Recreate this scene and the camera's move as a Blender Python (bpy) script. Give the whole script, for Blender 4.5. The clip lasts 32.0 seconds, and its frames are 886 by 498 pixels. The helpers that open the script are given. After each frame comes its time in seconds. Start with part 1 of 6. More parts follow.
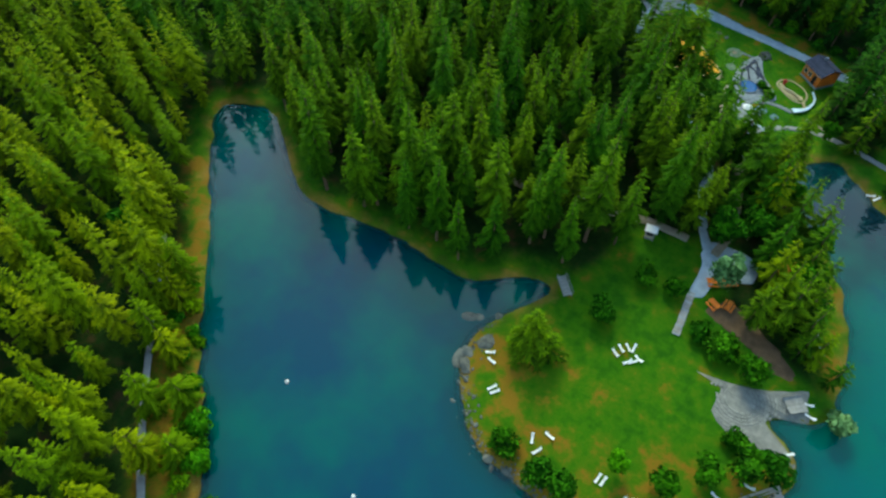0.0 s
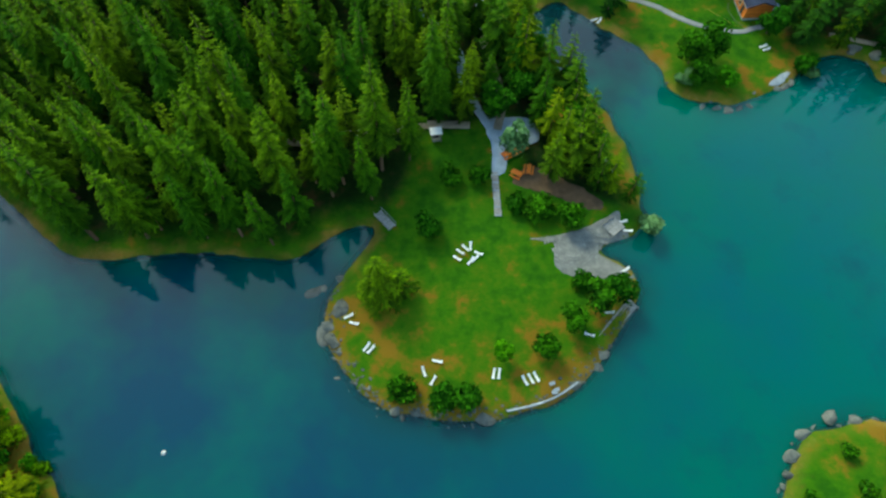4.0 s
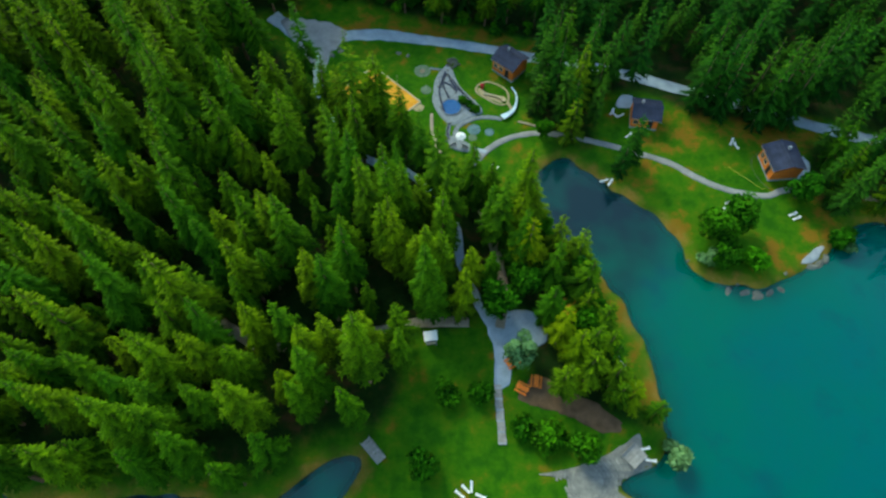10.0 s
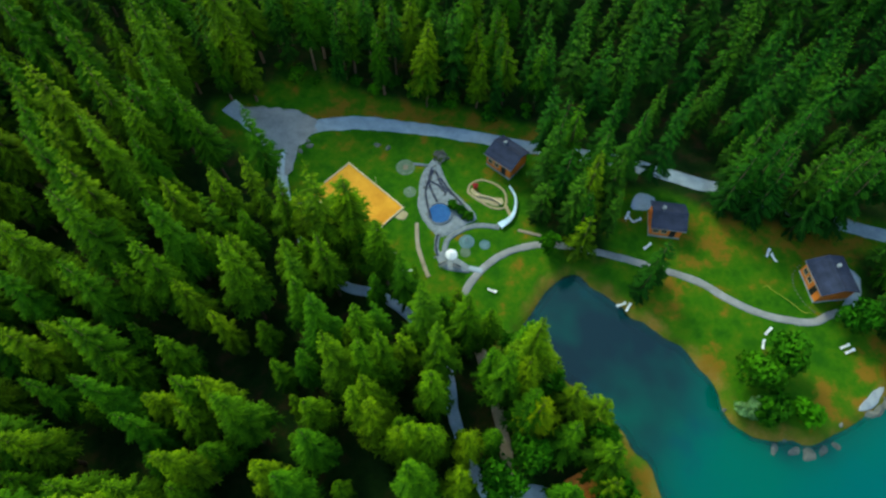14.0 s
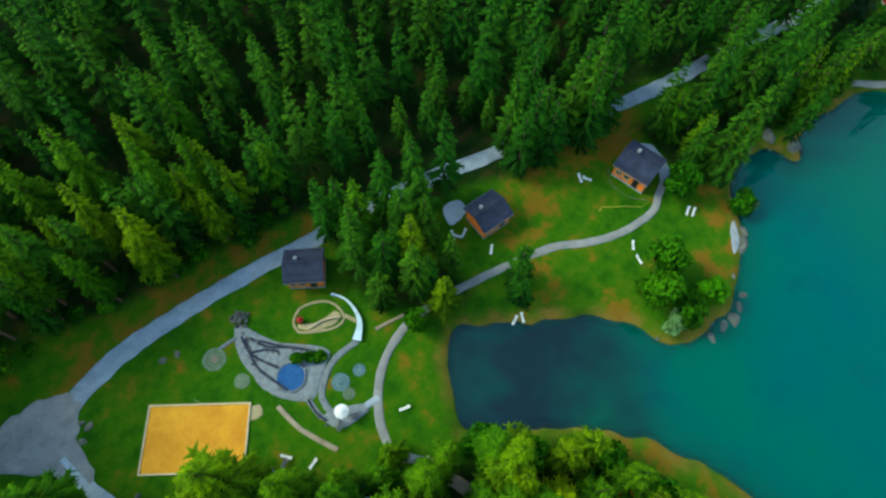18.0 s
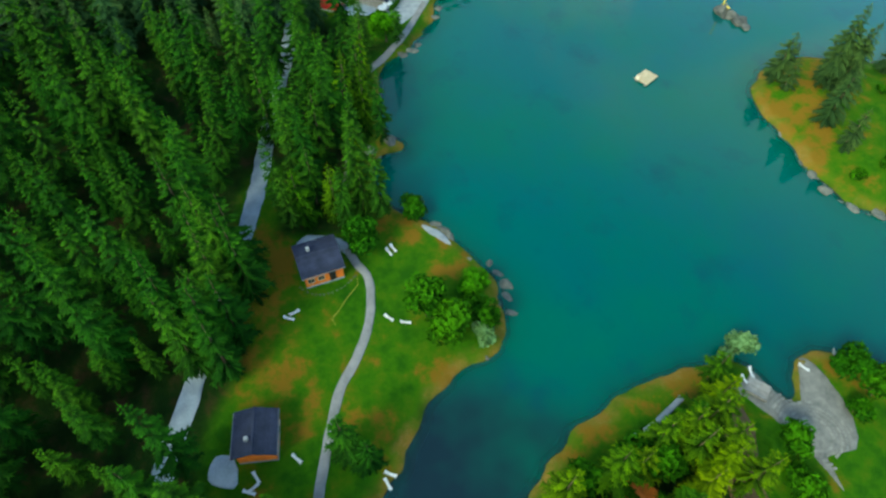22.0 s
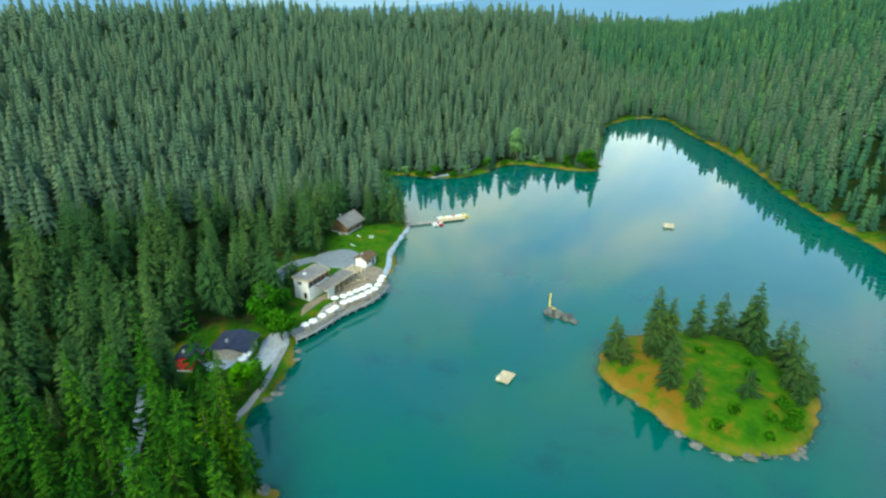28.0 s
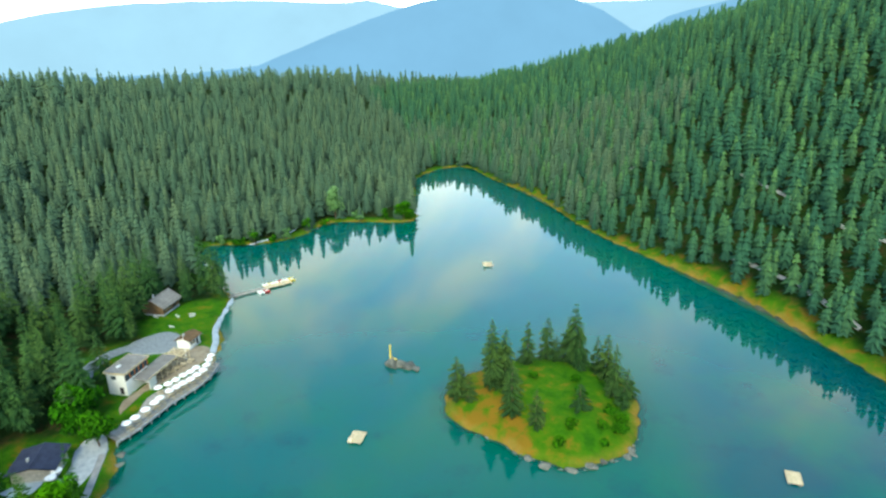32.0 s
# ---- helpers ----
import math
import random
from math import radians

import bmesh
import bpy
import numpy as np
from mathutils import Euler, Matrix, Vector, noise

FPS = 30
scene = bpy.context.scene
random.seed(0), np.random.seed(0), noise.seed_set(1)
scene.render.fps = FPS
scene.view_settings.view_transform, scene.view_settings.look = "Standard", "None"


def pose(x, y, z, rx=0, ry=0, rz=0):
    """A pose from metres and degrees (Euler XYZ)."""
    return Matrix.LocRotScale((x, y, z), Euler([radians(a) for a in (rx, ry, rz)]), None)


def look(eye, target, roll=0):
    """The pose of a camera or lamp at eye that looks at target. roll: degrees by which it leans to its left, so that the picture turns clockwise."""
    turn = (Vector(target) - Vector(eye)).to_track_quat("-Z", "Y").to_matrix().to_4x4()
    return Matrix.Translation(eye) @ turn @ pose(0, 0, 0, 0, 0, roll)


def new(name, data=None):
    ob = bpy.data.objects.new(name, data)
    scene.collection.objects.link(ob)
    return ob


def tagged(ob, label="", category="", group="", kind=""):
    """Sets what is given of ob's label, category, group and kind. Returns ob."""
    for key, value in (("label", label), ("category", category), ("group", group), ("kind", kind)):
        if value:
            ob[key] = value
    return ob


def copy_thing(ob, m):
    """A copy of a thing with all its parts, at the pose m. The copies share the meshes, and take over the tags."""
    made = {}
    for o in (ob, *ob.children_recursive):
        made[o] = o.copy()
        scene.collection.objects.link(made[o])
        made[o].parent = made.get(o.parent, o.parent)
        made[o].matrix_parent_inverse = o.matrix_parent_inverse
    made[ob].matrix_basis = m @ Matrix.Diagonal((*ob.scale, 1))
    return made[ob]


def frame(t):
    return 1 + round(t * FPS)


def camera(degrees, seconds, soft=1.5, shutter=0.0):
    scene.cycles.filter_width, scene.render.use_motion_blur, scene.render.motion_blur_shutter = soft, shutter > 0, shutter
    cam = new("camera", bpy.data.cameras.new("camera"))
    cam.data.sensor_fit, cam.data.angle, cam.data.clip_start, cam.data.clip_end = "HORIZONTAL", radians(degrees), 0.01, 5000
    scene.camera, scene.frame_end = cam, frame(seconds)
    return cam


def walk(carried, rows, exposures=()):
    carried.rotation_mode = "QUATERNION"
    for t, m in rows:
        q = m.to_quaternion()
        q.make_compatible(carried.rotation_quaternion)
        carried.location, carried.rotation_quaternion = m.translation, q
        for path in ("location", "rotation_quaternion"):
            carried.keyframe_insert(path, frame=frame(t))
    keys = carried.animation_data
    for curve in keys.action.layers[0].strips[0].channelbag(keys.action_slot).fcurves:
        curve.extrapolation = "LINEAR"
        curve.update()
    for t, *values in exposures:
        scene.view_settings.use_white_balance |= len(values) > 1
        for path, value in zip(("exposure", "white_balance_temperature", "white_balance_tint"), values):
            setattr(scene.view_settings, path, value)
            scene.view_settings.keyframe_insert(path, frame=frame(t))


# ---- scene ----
cam = camera(71.63, 32.0, soft=2.5)
# seconds, place, tilt, turn, lean
PATH = [
    (0, -4.27, -91.71, 90.22, 35.06, 31.79, -0.03),
    (0.5, -4.53, -90.72, 90.56, 31.39, 27.28, -0.40),
    (1, -4.77, -90.30, 90.56, 28.99, 21.72, -0.09),
    (1.5, -4.87, -90.23, 90.10, 28.49, 16.19, 0.60),
    (2, -5.57, -90.43, 89.48, 28.38, 10.33, 1.33),
    (2.5, -5.06, -90.29, 89.46, 28.29, 7.01, 0.72),
    (3, -4.92, -89.90, 89.70, 28.26, 3.95, 0.33),
    (3.5, -5.09, -88.90, 90.05, 28.11, 1.74, 0.22),
    (5.5, -6.72, -81.71, 91.54, 29.33, -1.39, 0.63),
    (6, -6.08, -79.80, 91.67, 30.17, -0.61, -0.15),
    (6.5, -5.89, -77.28, 92.18, 30.44, -0.50, -0.19),
    (7, -5.63, -74.33, 92.81, 30.57, -0.39, -0.18),
    (7.5, -5.37, -70.91, 93.51, 30.40, -0.31, -0.16),
    (8, -5.04, -67.33, 94.09, 30.23, -0.09, -0.20),
    (8.5, -4.91, -63.81, 94.49, 29.99, 0.01, -0.13),
    (9, -5.00, -60.00, 94.87, 29.75, 0.00, -0.10),
    (9.5, -5.26, -56.23, 94.97, 29.48, -0.16, -0.05),
    (10, -5.22, -52.68, 95.02, 29.32, -0.02, -0.10),
    (10.5, -5.10, -49.13, 95.20, 29.07, 0.15, -0.35),
    (11, -5.06, -45.33, 95.38, 28.76, 0.32, -0.38),
    (11.5, -5.19, -41.48, 95.31, 28.48, 0.64, -0.66),
    (12, -5.49, -37.55, 94.51, 28.56, 0.64, -0.65),
    (12.5, -5.74, -34.01, 93.59, 28.70, 0.14, -0.22),
    (13, -5.38, -30.43, 92.76, 28.93, -0.30, 0.07),
    (13.5, -4.29, -27.53, 91.91, 29.29, -0.46, 0.08),
    (15.5, -4.32, -9.92, 88.93, 24.93, -12.23, -0.42),
    (16, -4.50, -6.34, 89.43, 23.96, -18.90, -0.12),
    (16.5, -4.66, -3.13, 89.66, 23.49, -26.03, 0.44),
    (17, -4.59, -0.48, 89.43, 23.74, -33.64, 0.93),
    (17.5, -4.14, 1.72, 88.94, 24.04, -40.37, 1.15),
    (18, -3.21, 3.79, 88.24, 24.53, -47.22, 0.94),
    (18.5, -2.07, 5.71, 87.46, 25.09, -53.32, 0.58),
    (19, -1.11, 7.28, 86.60, 26.22, -59.71, 0.06),
    (19.5, -0.03, 8.72, 85.34, 27.43, -66.41, 0.57),
    (19.8, 0.75, 9.72, 84.24, 27.77, -73.64, 4.12),
    (20, 1.26, 10.46, 83.47, 28.31, -79.69, 6.97),
    (20.2, 1.77, 11.26, 82.70, 28.11, -84.56, 7.78),
    (20.5, 2.46, 12.62, 81.61, 31.36, -87.93, 0.82),
    (20.7, 2.86, 13.48, 80.96, 32.64, -91.26, -2.72),
    (21, 3.44, 14.59, 80.08, 32.53, -97.44, -3.10),
    (21.5, 4.42, 15.36, 78.77, 33.60, -104.75, 1.02),
    (22, 5.03, 15.49, 78.18, 34.99, -107.91, 1.56),
    (22.5, 5.28, 15.52, 78.03, 36.61, -110.13, 1.18),
    (23, 5.17, 15.85, 78.20, 38.68, -112.31, 0.76),
    (23.5, 4.84, 16.46, 78.52, 40.81, -114.35, 0.41),
    (24, 4.43, 17.06, 78.64, 43.16, -116.10, -0.54),
    (24.5, 4.17, 17.47, 78.49, 45.55, -117.48, -1.21),
    (25, 3.96, 17.69, 78.36, 48.39, -118.58, -1.53),
    (25.5, 3.76, 17.83, 78.19, 51.41, -119.41, -1.37),
    (26, 3.73, 17.89, 77.83, 54.70, -120.27, -0.95),
    (26.5, 3.74, 17.96, 77.45, 57.68, -121.01, -0.63),
    (28.5, 3.56, 17.36, 75.27, 68.51, -123.67, 0.32),
    (29, 3.50, 17.53, 75.08, 70.23, -124.57, 0.24),
    (29.5, 3.52, 17.77, 75.02, 71.18, -125.88, 0.07),
    (30, 3.62, 18.07, 75.09, 71.69, -128.30, 0.06),
    (30.5, 3.75, 18.42, 75.25, 71.76, -131.29, 0.09),
    (31, 3.88, 18.71, 75.45, 71.62, -134.49, -0.18),
    (31.5, 3.99, 18.93, 75.70, 71.45, -137.40, -0.54),
    (32, 4.02, 19.22, 76.05, 71.26, -140.48, -0.80),
]
EXPOSURES = [(0.0, 1.0, 6900, -14), (8.0, 0.97, 6900, -14), (20.0, 0.96, 6900, -14), (26.0, 1.08, 6900, -13), (32.0, 1.28, 6900, -8)]
walk(cam, [(t, pose(x, y, z, 0, 0, rz) @ pose(0, 0, 0, rx, 0, 0) @ pose(0, 0, 0, 0, 0, lean))
           for t, x, y, z, rx, rz, lean in PATH], EXPOSURES)

# ---- world ----
SUN_TURN, SUN_HIGH = radians(328), radians(42)
world = bpy.data.worlds.new("world")
scene.world = world
world.use_nodes = True
wn = world.node_tree.nodes
sky = wn.new("ShaderNodeTexSky")
sky.sky_type, sky.sun_disc = "NISHITA", False
sky.sun_elevation, sky.sun_rotation = SUN_HIGH, SUN_TURN
sky.air_density, sky.dust_density, sky.ozone_density = 1.0, 0.5, 1.5
wn["Background"].inputs["Strength"].default_value = 0.18
wl = world.node_tree.links
way_up = wn.new("ShaderNodeTexCoord")
veil = wn.new("ShaderNodeTexNoise")
veil.inputs["Scale"].default_value, veil.inputs["Detail"].default_value, veil.inputs["Distortion"].default_value = 3.4, 5, 0.6
wl.new(way_up.outputs["Generated"], veil.inputs["Vector"])
thin = wn.new("ShaderNodeMapRange")
thin.inputs[1].default_value, thin.inputs[2].default_value, thin.inputs[3].default_value, thin.inputs[4].default_value = 0.42, 0.68, 0.0, 0.9
wl.new(veil.outputs["Fac"], thin.inputs[0])
split = wn.new("ShaderNodeSeparateXYZ")
wl.new(way_up.outputs["Generated"], split.inputs[0])
low = wn.new("ShaderNodeMapRange")
low.inputs[1].default_value, low.inputs[2].default_value, low.inputs[3].default_value, low.inputs[4].default_value = 0.40, 0.75, 1.0, 0.0
wl.new(split.outputs["Z"], low.inputs[0])
banked = wn.new("ShaderNodeMath")
banked.operation = "MULTIPLY"
wl.new(thin.outputs[0], banked.inputs[0])
wl.new(low.outputs[0], banked.inputs[1])
grey = wn.new("ShaderNodeRGBToBW")
wl.new(sky.outputs[0], grey.inputs[0])
cloud = wn.new("ShaderNodeVectorMath")
cloud.operation = "SCALE"
cloud.inputs[0].default_value = (2.1, 1.85, 1.5)
wl.new(grey.outputs[0], cloud.inputs["Scale"])
over = wn.new("ShaderNodeMix")
over.data_type = "RGBA"
wl.new(banked.outputs[0], over.inputs[0])
wl.new(sky.outputs[0], over.inputs[6])
wl.new(cloud.outputs[0], over.inputs[7])
wl.new(over.outputs[2], wn["Background"].inputs["Color"])
sun = new("sun", bpy.data.lights.new("sun", "SUN"))
sun.data.energy, sun.data.angle, sun.data.color = 1.5, radians(20), (1.0, 0.93, 0.74)
sun_way = Vector((math.sin(SUN_TURN) * math.cos(SUN_HIGH), math.cos(SUN_TURN) * math.cos(SUN_HIGH), math.sin(SUN_HIGH)))
sun.matrix_world = look(sun_way * 300, (0, 0, 0))


# ---- materials ----
def material(name, rough=0.8, metal=0.0, spec=0.3):
    m = bpy.data.materials.new(name)
    m.use_nodes = True
    b = m.node_tree.nodes["Principled BSDF"]
    b.inputs["Roughness"].default_value = rough
    b.inputs["Metallic"].default_value = metal
    b.inputs["Specular IOR Level"].default_value = spec
    return m, m.node_tree.nodes, m.node_tree.links, b


def noise_node(nodes, links, scale, detail=4, rough=0.6):
    co = nodes.new("ShaderNodeNewGeometry")
    n = nodes.new("ShaderNodeTexNoise")
    n.inputs["Scale"].default_value, n.inputs["Detail"].default_value = scale, detail
    n.inputs["Roughness"].default_value = rough
    links.new(co.outputs["Position"], n.inputs["Vector"])
    return n.outputs["Fac"]


def ramp(nodes, links, fac, stops):
    r = nodes.new("ShaderNodeValToRGB")
    while len(r.color_ramp.elements) < len(stops):
        r.color_ramp.elements.new(0.5)
    for e, (p, c) in zip(r.color_ramp.elements, stops):
        e.position, e.color = p, (*c, 1)
    links.new(fac, r.inputs["Fac"])
    return r.outputs["Color"]


def mixed(nodes, links, fac, a, b, kind="MIX"):
    n = nodes.new("ShaderNodeMix")
    n.data_type, n.blend_type = "RGBA", kind
    for sock, v in ((0, fac), (6, a), (7, b)):
        if isinstance(v, (int, float)):
            n.inputs[sock].default_value = v
        elif isinstance(v, tuple):
            n.inputs[sock].default_value = (*v, 1)
        else:
            links.new(v, n.inputs[sock])
    return n.outputs[2]


def arith(nodes, links, op, a, b=0.0, clamp=False):
    n = nodes.new("ShaderNodeMath")
    n.operation, n.use_clamp = op, clamp
    for i, v in enumerate((a, b)):
        if isinstance(v, (int, float)):
            n.inputs[i].default_value = v
        else:
            links.new(v, n.inputs[i])
    return n.outputs[0]


def attribute(nodes, name):
    n = nodes.new("ShaderNodeAttribute")
    n.attribute_name = name
    return n.outputs["Fac"]


def bump(nodes, links, b, height, strength=0.4, distance=0.1):
    n = nodes.new("ShaderNodeBump")
    n.inputs["Strength"].default_value, n.inputs["Distance"].default_value = strength, distance
    links.new(height, n.inputs["Height"])
    links.new(n.outputs[0], b.inputs["Normal"])


def speckled(name, dark, light, scale=3.0, rough=0.8, spread=0.35, relief=0.3, metal=0.0, spec=0.3, vary=0.12):
    """A surface whose colour wavers at two scales, with fine relief and a little difference from piece to piece."""
    m, nodes, links, b = material(name, rough, metal, spec)
    big, fine = noise_node(nodes, links, scale), noise_node(nodes, links, scale * 9, 3)
    both = arith(nodes, links, "ADD", arith(nodes, links, "MULTIPLY", big, 0.65), arith(nodes, links, "MULTIPLY", fine, 0.35))
    col = ramp(nodes, links, both, [(0.5 - spread / 2, dark), (0.5 + spread / 2, light)])
    info = nodes.new("ShaderNodeObjectInfo")
    tone = arith(nodes, links, "ADD", arith(nodes, links, "MULTIPLY", info.outputs["Random"], vary * 2), 1 - vary)
    vm = nodes.new("ShaderNodeVectorMath")
    vm.operation = "SCALE"
    links.new(col, vm.inputs[0])
    links.new(tone, vm.inputs["Scale"])
    links.new(vm.outputs[0], b.inputs["Base Color"])
    if relief:
        bump(nodes, links, b, fine, relief, 0.05)
    return m


def needle_material(name, deep, mid, tip, warm):
    """Foliage: crown shade painted in as a dark inside, lighter shoots outside, and every tree a little greener or
    yellower than the next.
    """
    m, nodes, links, b = material(name, 0.8, 0, 0.06)
    info = nodes.new("ShaderNodeObjectInfo")
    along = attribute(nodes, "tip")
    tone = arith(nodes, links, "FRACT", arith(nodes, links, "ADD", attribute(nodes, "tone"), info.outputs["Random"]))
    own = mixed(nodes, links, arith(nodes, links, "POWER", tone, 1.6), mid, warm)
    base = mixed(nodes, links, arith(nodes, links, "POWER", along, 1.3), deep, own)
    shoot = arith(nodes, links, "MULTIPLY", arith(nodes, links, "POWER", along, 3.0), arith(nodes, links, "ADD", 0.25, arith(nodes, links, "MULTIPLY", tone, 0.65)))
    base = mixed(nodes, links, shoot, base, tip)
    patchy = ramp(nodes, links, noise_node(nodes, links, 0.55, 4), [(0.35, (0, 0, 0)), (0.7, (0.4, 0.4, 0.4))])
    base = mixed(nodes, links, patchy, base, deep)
    links.new(base, b.inputs["Base Color"])
    return m


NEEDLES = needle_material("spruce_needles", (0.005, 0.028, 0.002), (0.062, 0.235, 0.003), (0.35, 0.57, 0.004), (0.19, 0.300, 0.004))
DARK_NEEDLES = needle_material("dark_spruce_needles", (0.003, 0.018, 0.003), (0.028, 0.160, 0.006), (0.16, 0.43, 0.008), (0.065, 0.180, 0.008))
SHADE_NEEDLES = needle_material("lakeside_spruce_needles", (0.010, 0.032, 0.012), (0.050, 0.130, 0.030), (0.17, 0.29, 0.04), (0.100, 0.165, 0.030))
# spruce green made brighter and yellower: light on the crowns put into the colour
LIT_NEEDLES = needle_material("lit_needles", (0.035, 0.075, 0.002), (0.180, 0.340, 0.002), (0.45, 0.60, 0.003), (0.36, 0.38, 0.003))
# for far stands: grey-blue distance haze is put into the needle colour
HAZE_NEEDLES = needle_material("haze_spruce_needles", (0.034, 0.072, 0.050), (0.090, 0.165, 0.096), (0.21, 0.305, 0.13), (0.165, 0.215, 0.100))
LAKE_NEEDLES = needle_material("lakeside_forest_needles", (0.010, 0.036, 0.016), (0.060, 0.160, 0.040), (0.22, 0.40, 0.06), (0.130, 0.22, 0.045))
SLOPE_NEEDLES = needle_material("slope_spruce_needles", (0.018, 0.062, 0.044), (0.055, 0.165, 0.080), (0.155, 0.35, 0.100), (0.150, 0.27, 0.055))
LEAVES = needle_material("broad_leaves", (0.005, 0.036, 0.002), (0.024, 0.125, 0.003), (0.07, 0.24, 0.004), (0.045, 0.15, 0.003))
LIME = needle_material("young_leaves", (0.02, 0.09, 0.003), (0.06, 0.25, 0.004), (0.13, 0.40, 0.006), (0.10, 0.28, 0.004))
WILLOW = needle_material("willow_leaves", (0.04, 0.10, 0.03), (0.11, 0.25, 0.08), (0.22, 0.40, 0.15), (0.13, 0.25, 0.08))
BARK = speckled("bark", (0.055, 0.035, 0.022), (0.16, 0.11, 0.075), 2.0, 0.9, vary=0.2)
GRAVEL = speckled("gravel", (0.26, 0.32, 0.38), (0.46, 0.54, 0.62), 0.5, 0.9, relief=0.4)
ROOT_EARTH = speckled("root_earth", (0.07, 0.045, 0.022), (0.19, 0.12, 0.07), 0.7, 0.95)
GREY_EARTH = speckled("grey_earth", (0.20, 0.205, 0.21), (0.39, 0.385, 0.39), 0.5, 0.95)
EARTH = speckled("beaten_earth", (0.20, 0.16, 0.11), (0.38, 0.32, 0.24), 0.6, 0.95)
ROCK = speckled("grey_rock", (0.045, 0.055, 0.055), (0.21, 0.21, 0.18), 0.9, 0.85, relief=0.8, vary=0.2)
CONCRETE = speckled("concrete", (0.24, 0.27, 0.30), (0.42, 0.45, 0.48), 0.8, 0.8)
PLAY_CONCRETE = speckled("play_concrete", (0.10, 0.125, 0.145), (0.30, 0.33, 0.36), 1.3, 0.85, spread=0.45)
WORN_DISC = speckled("worn_disc", (0.07, 0.13, 0.06), (0.20, 0.26, 0.19), 2.0, 0.9)
BLUE_DISC = speckled("blue_disc", (0.06, 0.13, 0.15), (0.16, 0.26, 0.30), 2.0, 0.8)
BEACH_STONE = speckled("beach_stone", (0.14, 0.145, 0.14), (0.31, 0.305, 0.28), 0.9, 0.9)
SAND = speckled("court_sand", (0.60, 0.25, 0.02), (0.84, 0.42, 0.04), 0.35, 0.95, relief=0.3)
PALE_SAND = speckled("play_sand", (0.30, 0.25, 0.14), (0.46, 0.38, 0.22), 1.0, 0.95)
SLATE = speckled("dark_roof", (0.016, 0.022, 0.045), (0.040, 0.050, 0.095), 0.7, 0.9, relief=0.2)
PALE_ROOF = speckled("pale_roof", (0.15, 0.14, 0.135), (0.27, 0.26, 0.25), 0.5, 0.8)
TIMBER = speckled("orange_timber", (0.55, 0.13, 0.016), (0.88, 0.26, 0.035), 1.2, 0.7, vary=0.15)
GREY_WOOD = speckled("weathered_wood", (0.22, 0.21, 0.20), (0.42, 0.40, 0.37), 1.5, 0.85, vary=0.15)
PALE_WOOD = speckled("pale_wood", (0.45, 0.36, 0.22), (0.68, 0.57, 0.38), 1.5, 0.75)
WHITE = speckled("white_paint", (0.70, 0.71, 0.70), (0.84, 0.84, 0.82), 2.0, 0.5, relief=0.05, vary=0.05)
CANVAS = speckled("white_canvas", (0.72, 0.74, 0.76), (0.86, 0.87, 0.88), 1.5, 0.8, relief=0.1, vary=0.04)
RED = speckled("red_paint", (0.30, 0.012, 0.015), (0.45, 0.03, 0.03), 1.0, 0.6)
YELLOW = speckled("yellow_paint", (0.55, 0.42, 0.06), (0.75, 0.6, 0.12), 1.0, 0.5)
STEEL = speckled("grey_steel", (0.25, 0.26, 0.27), (0.4, 0.41, 0.42), 3.0, 0.4, metal=0.8)
DARK = speckled("dark_interior", (0.01, 0.01, 0.012), (0.03, 0.03, 0.035), 1.0, 0.5)
POOL = speckled("pool_floor", (0.012, 0.06, 0.20), (0.03, 0.12, 0.32), 0.8, 0.12, relief=0.1)
SLIDE = speckled("slide_metal", (0.45, 0.60, 0.70), (0.65, 0.78, 0.86), 0.8, 0.35, relief=0.05)
GLASS, _n, _l, _b = material("window_glass", 0.05, 0, 0.5)
_b.inputs["Base Color"].default_value = (0.03, 0.05, 0.06, 1)


# ---- building blocks ----
def smooth_line(points, step=1.5, closed=False):
    """A Catmull-Rom curve through the points, as an array."""
    p = [Vector((*q, 0)) if len(q) == 2 else Vector(q) for q in points]
    out, n = [], len(p)
    for i in range(n if closed else n - 1):
        a, b, c, d = (p[(i + k) % n] if closed else p[min(max(i + k, 0), n - 1)] for k in (-1, 0, 1, 2))
        m = max(2, int((c - b).length / step))
        for j in range(m):
            t = j / m
            out.append(0.5 * (2 * b + (c - a) * t + (2 * a - 5 * b + 4 * c - d) * t * t + (3 * b - a - 3 * c + d) * t**3))
    if not closed:
        out.append(p[-1])
    return np.array([(v.x, v.y) for v in out])


def inside(poly, x, y):
    hit = np.zeros(np.shape(x), bool)
    for (x0, y0), (x1, y1) in zip(poly, np.roll(poly, -1, axis=0)):
        if y0 != y1:
            hit ^= ((y0 > y) != (y1 > y)) & (x < (x1 - x0) * (y - y0) / (y1 - y0) + x0)
    return hit


def away(line, x, y, closed=False):
    """How far points lie from a line."""
    best = np.full(np.shape(x), 1e9)
    ends = zip(line, np.roll(line, -1, axis=0)) if closed else zip(line[:-1], line[1:])
    for (x0, y0), (x1, y1) in ends:
        ux, uy = x1 - x0, y1 - y0
        t = np.clip(((x - x0) * ux + (y - y0) * uy) / (ux * ux + uy * uy + 1e-9), 0, 1)
        best = np.minimum(best, (x - x0 - t * ux) ** 2 + (y - y0 - t * uy) ** 2)
    return np.sqrt(best)


def step01(a, b, v):
    t = np.clip((v - a) / (b - a), 0, 1)
    return t * t * (3 - 2 * t)


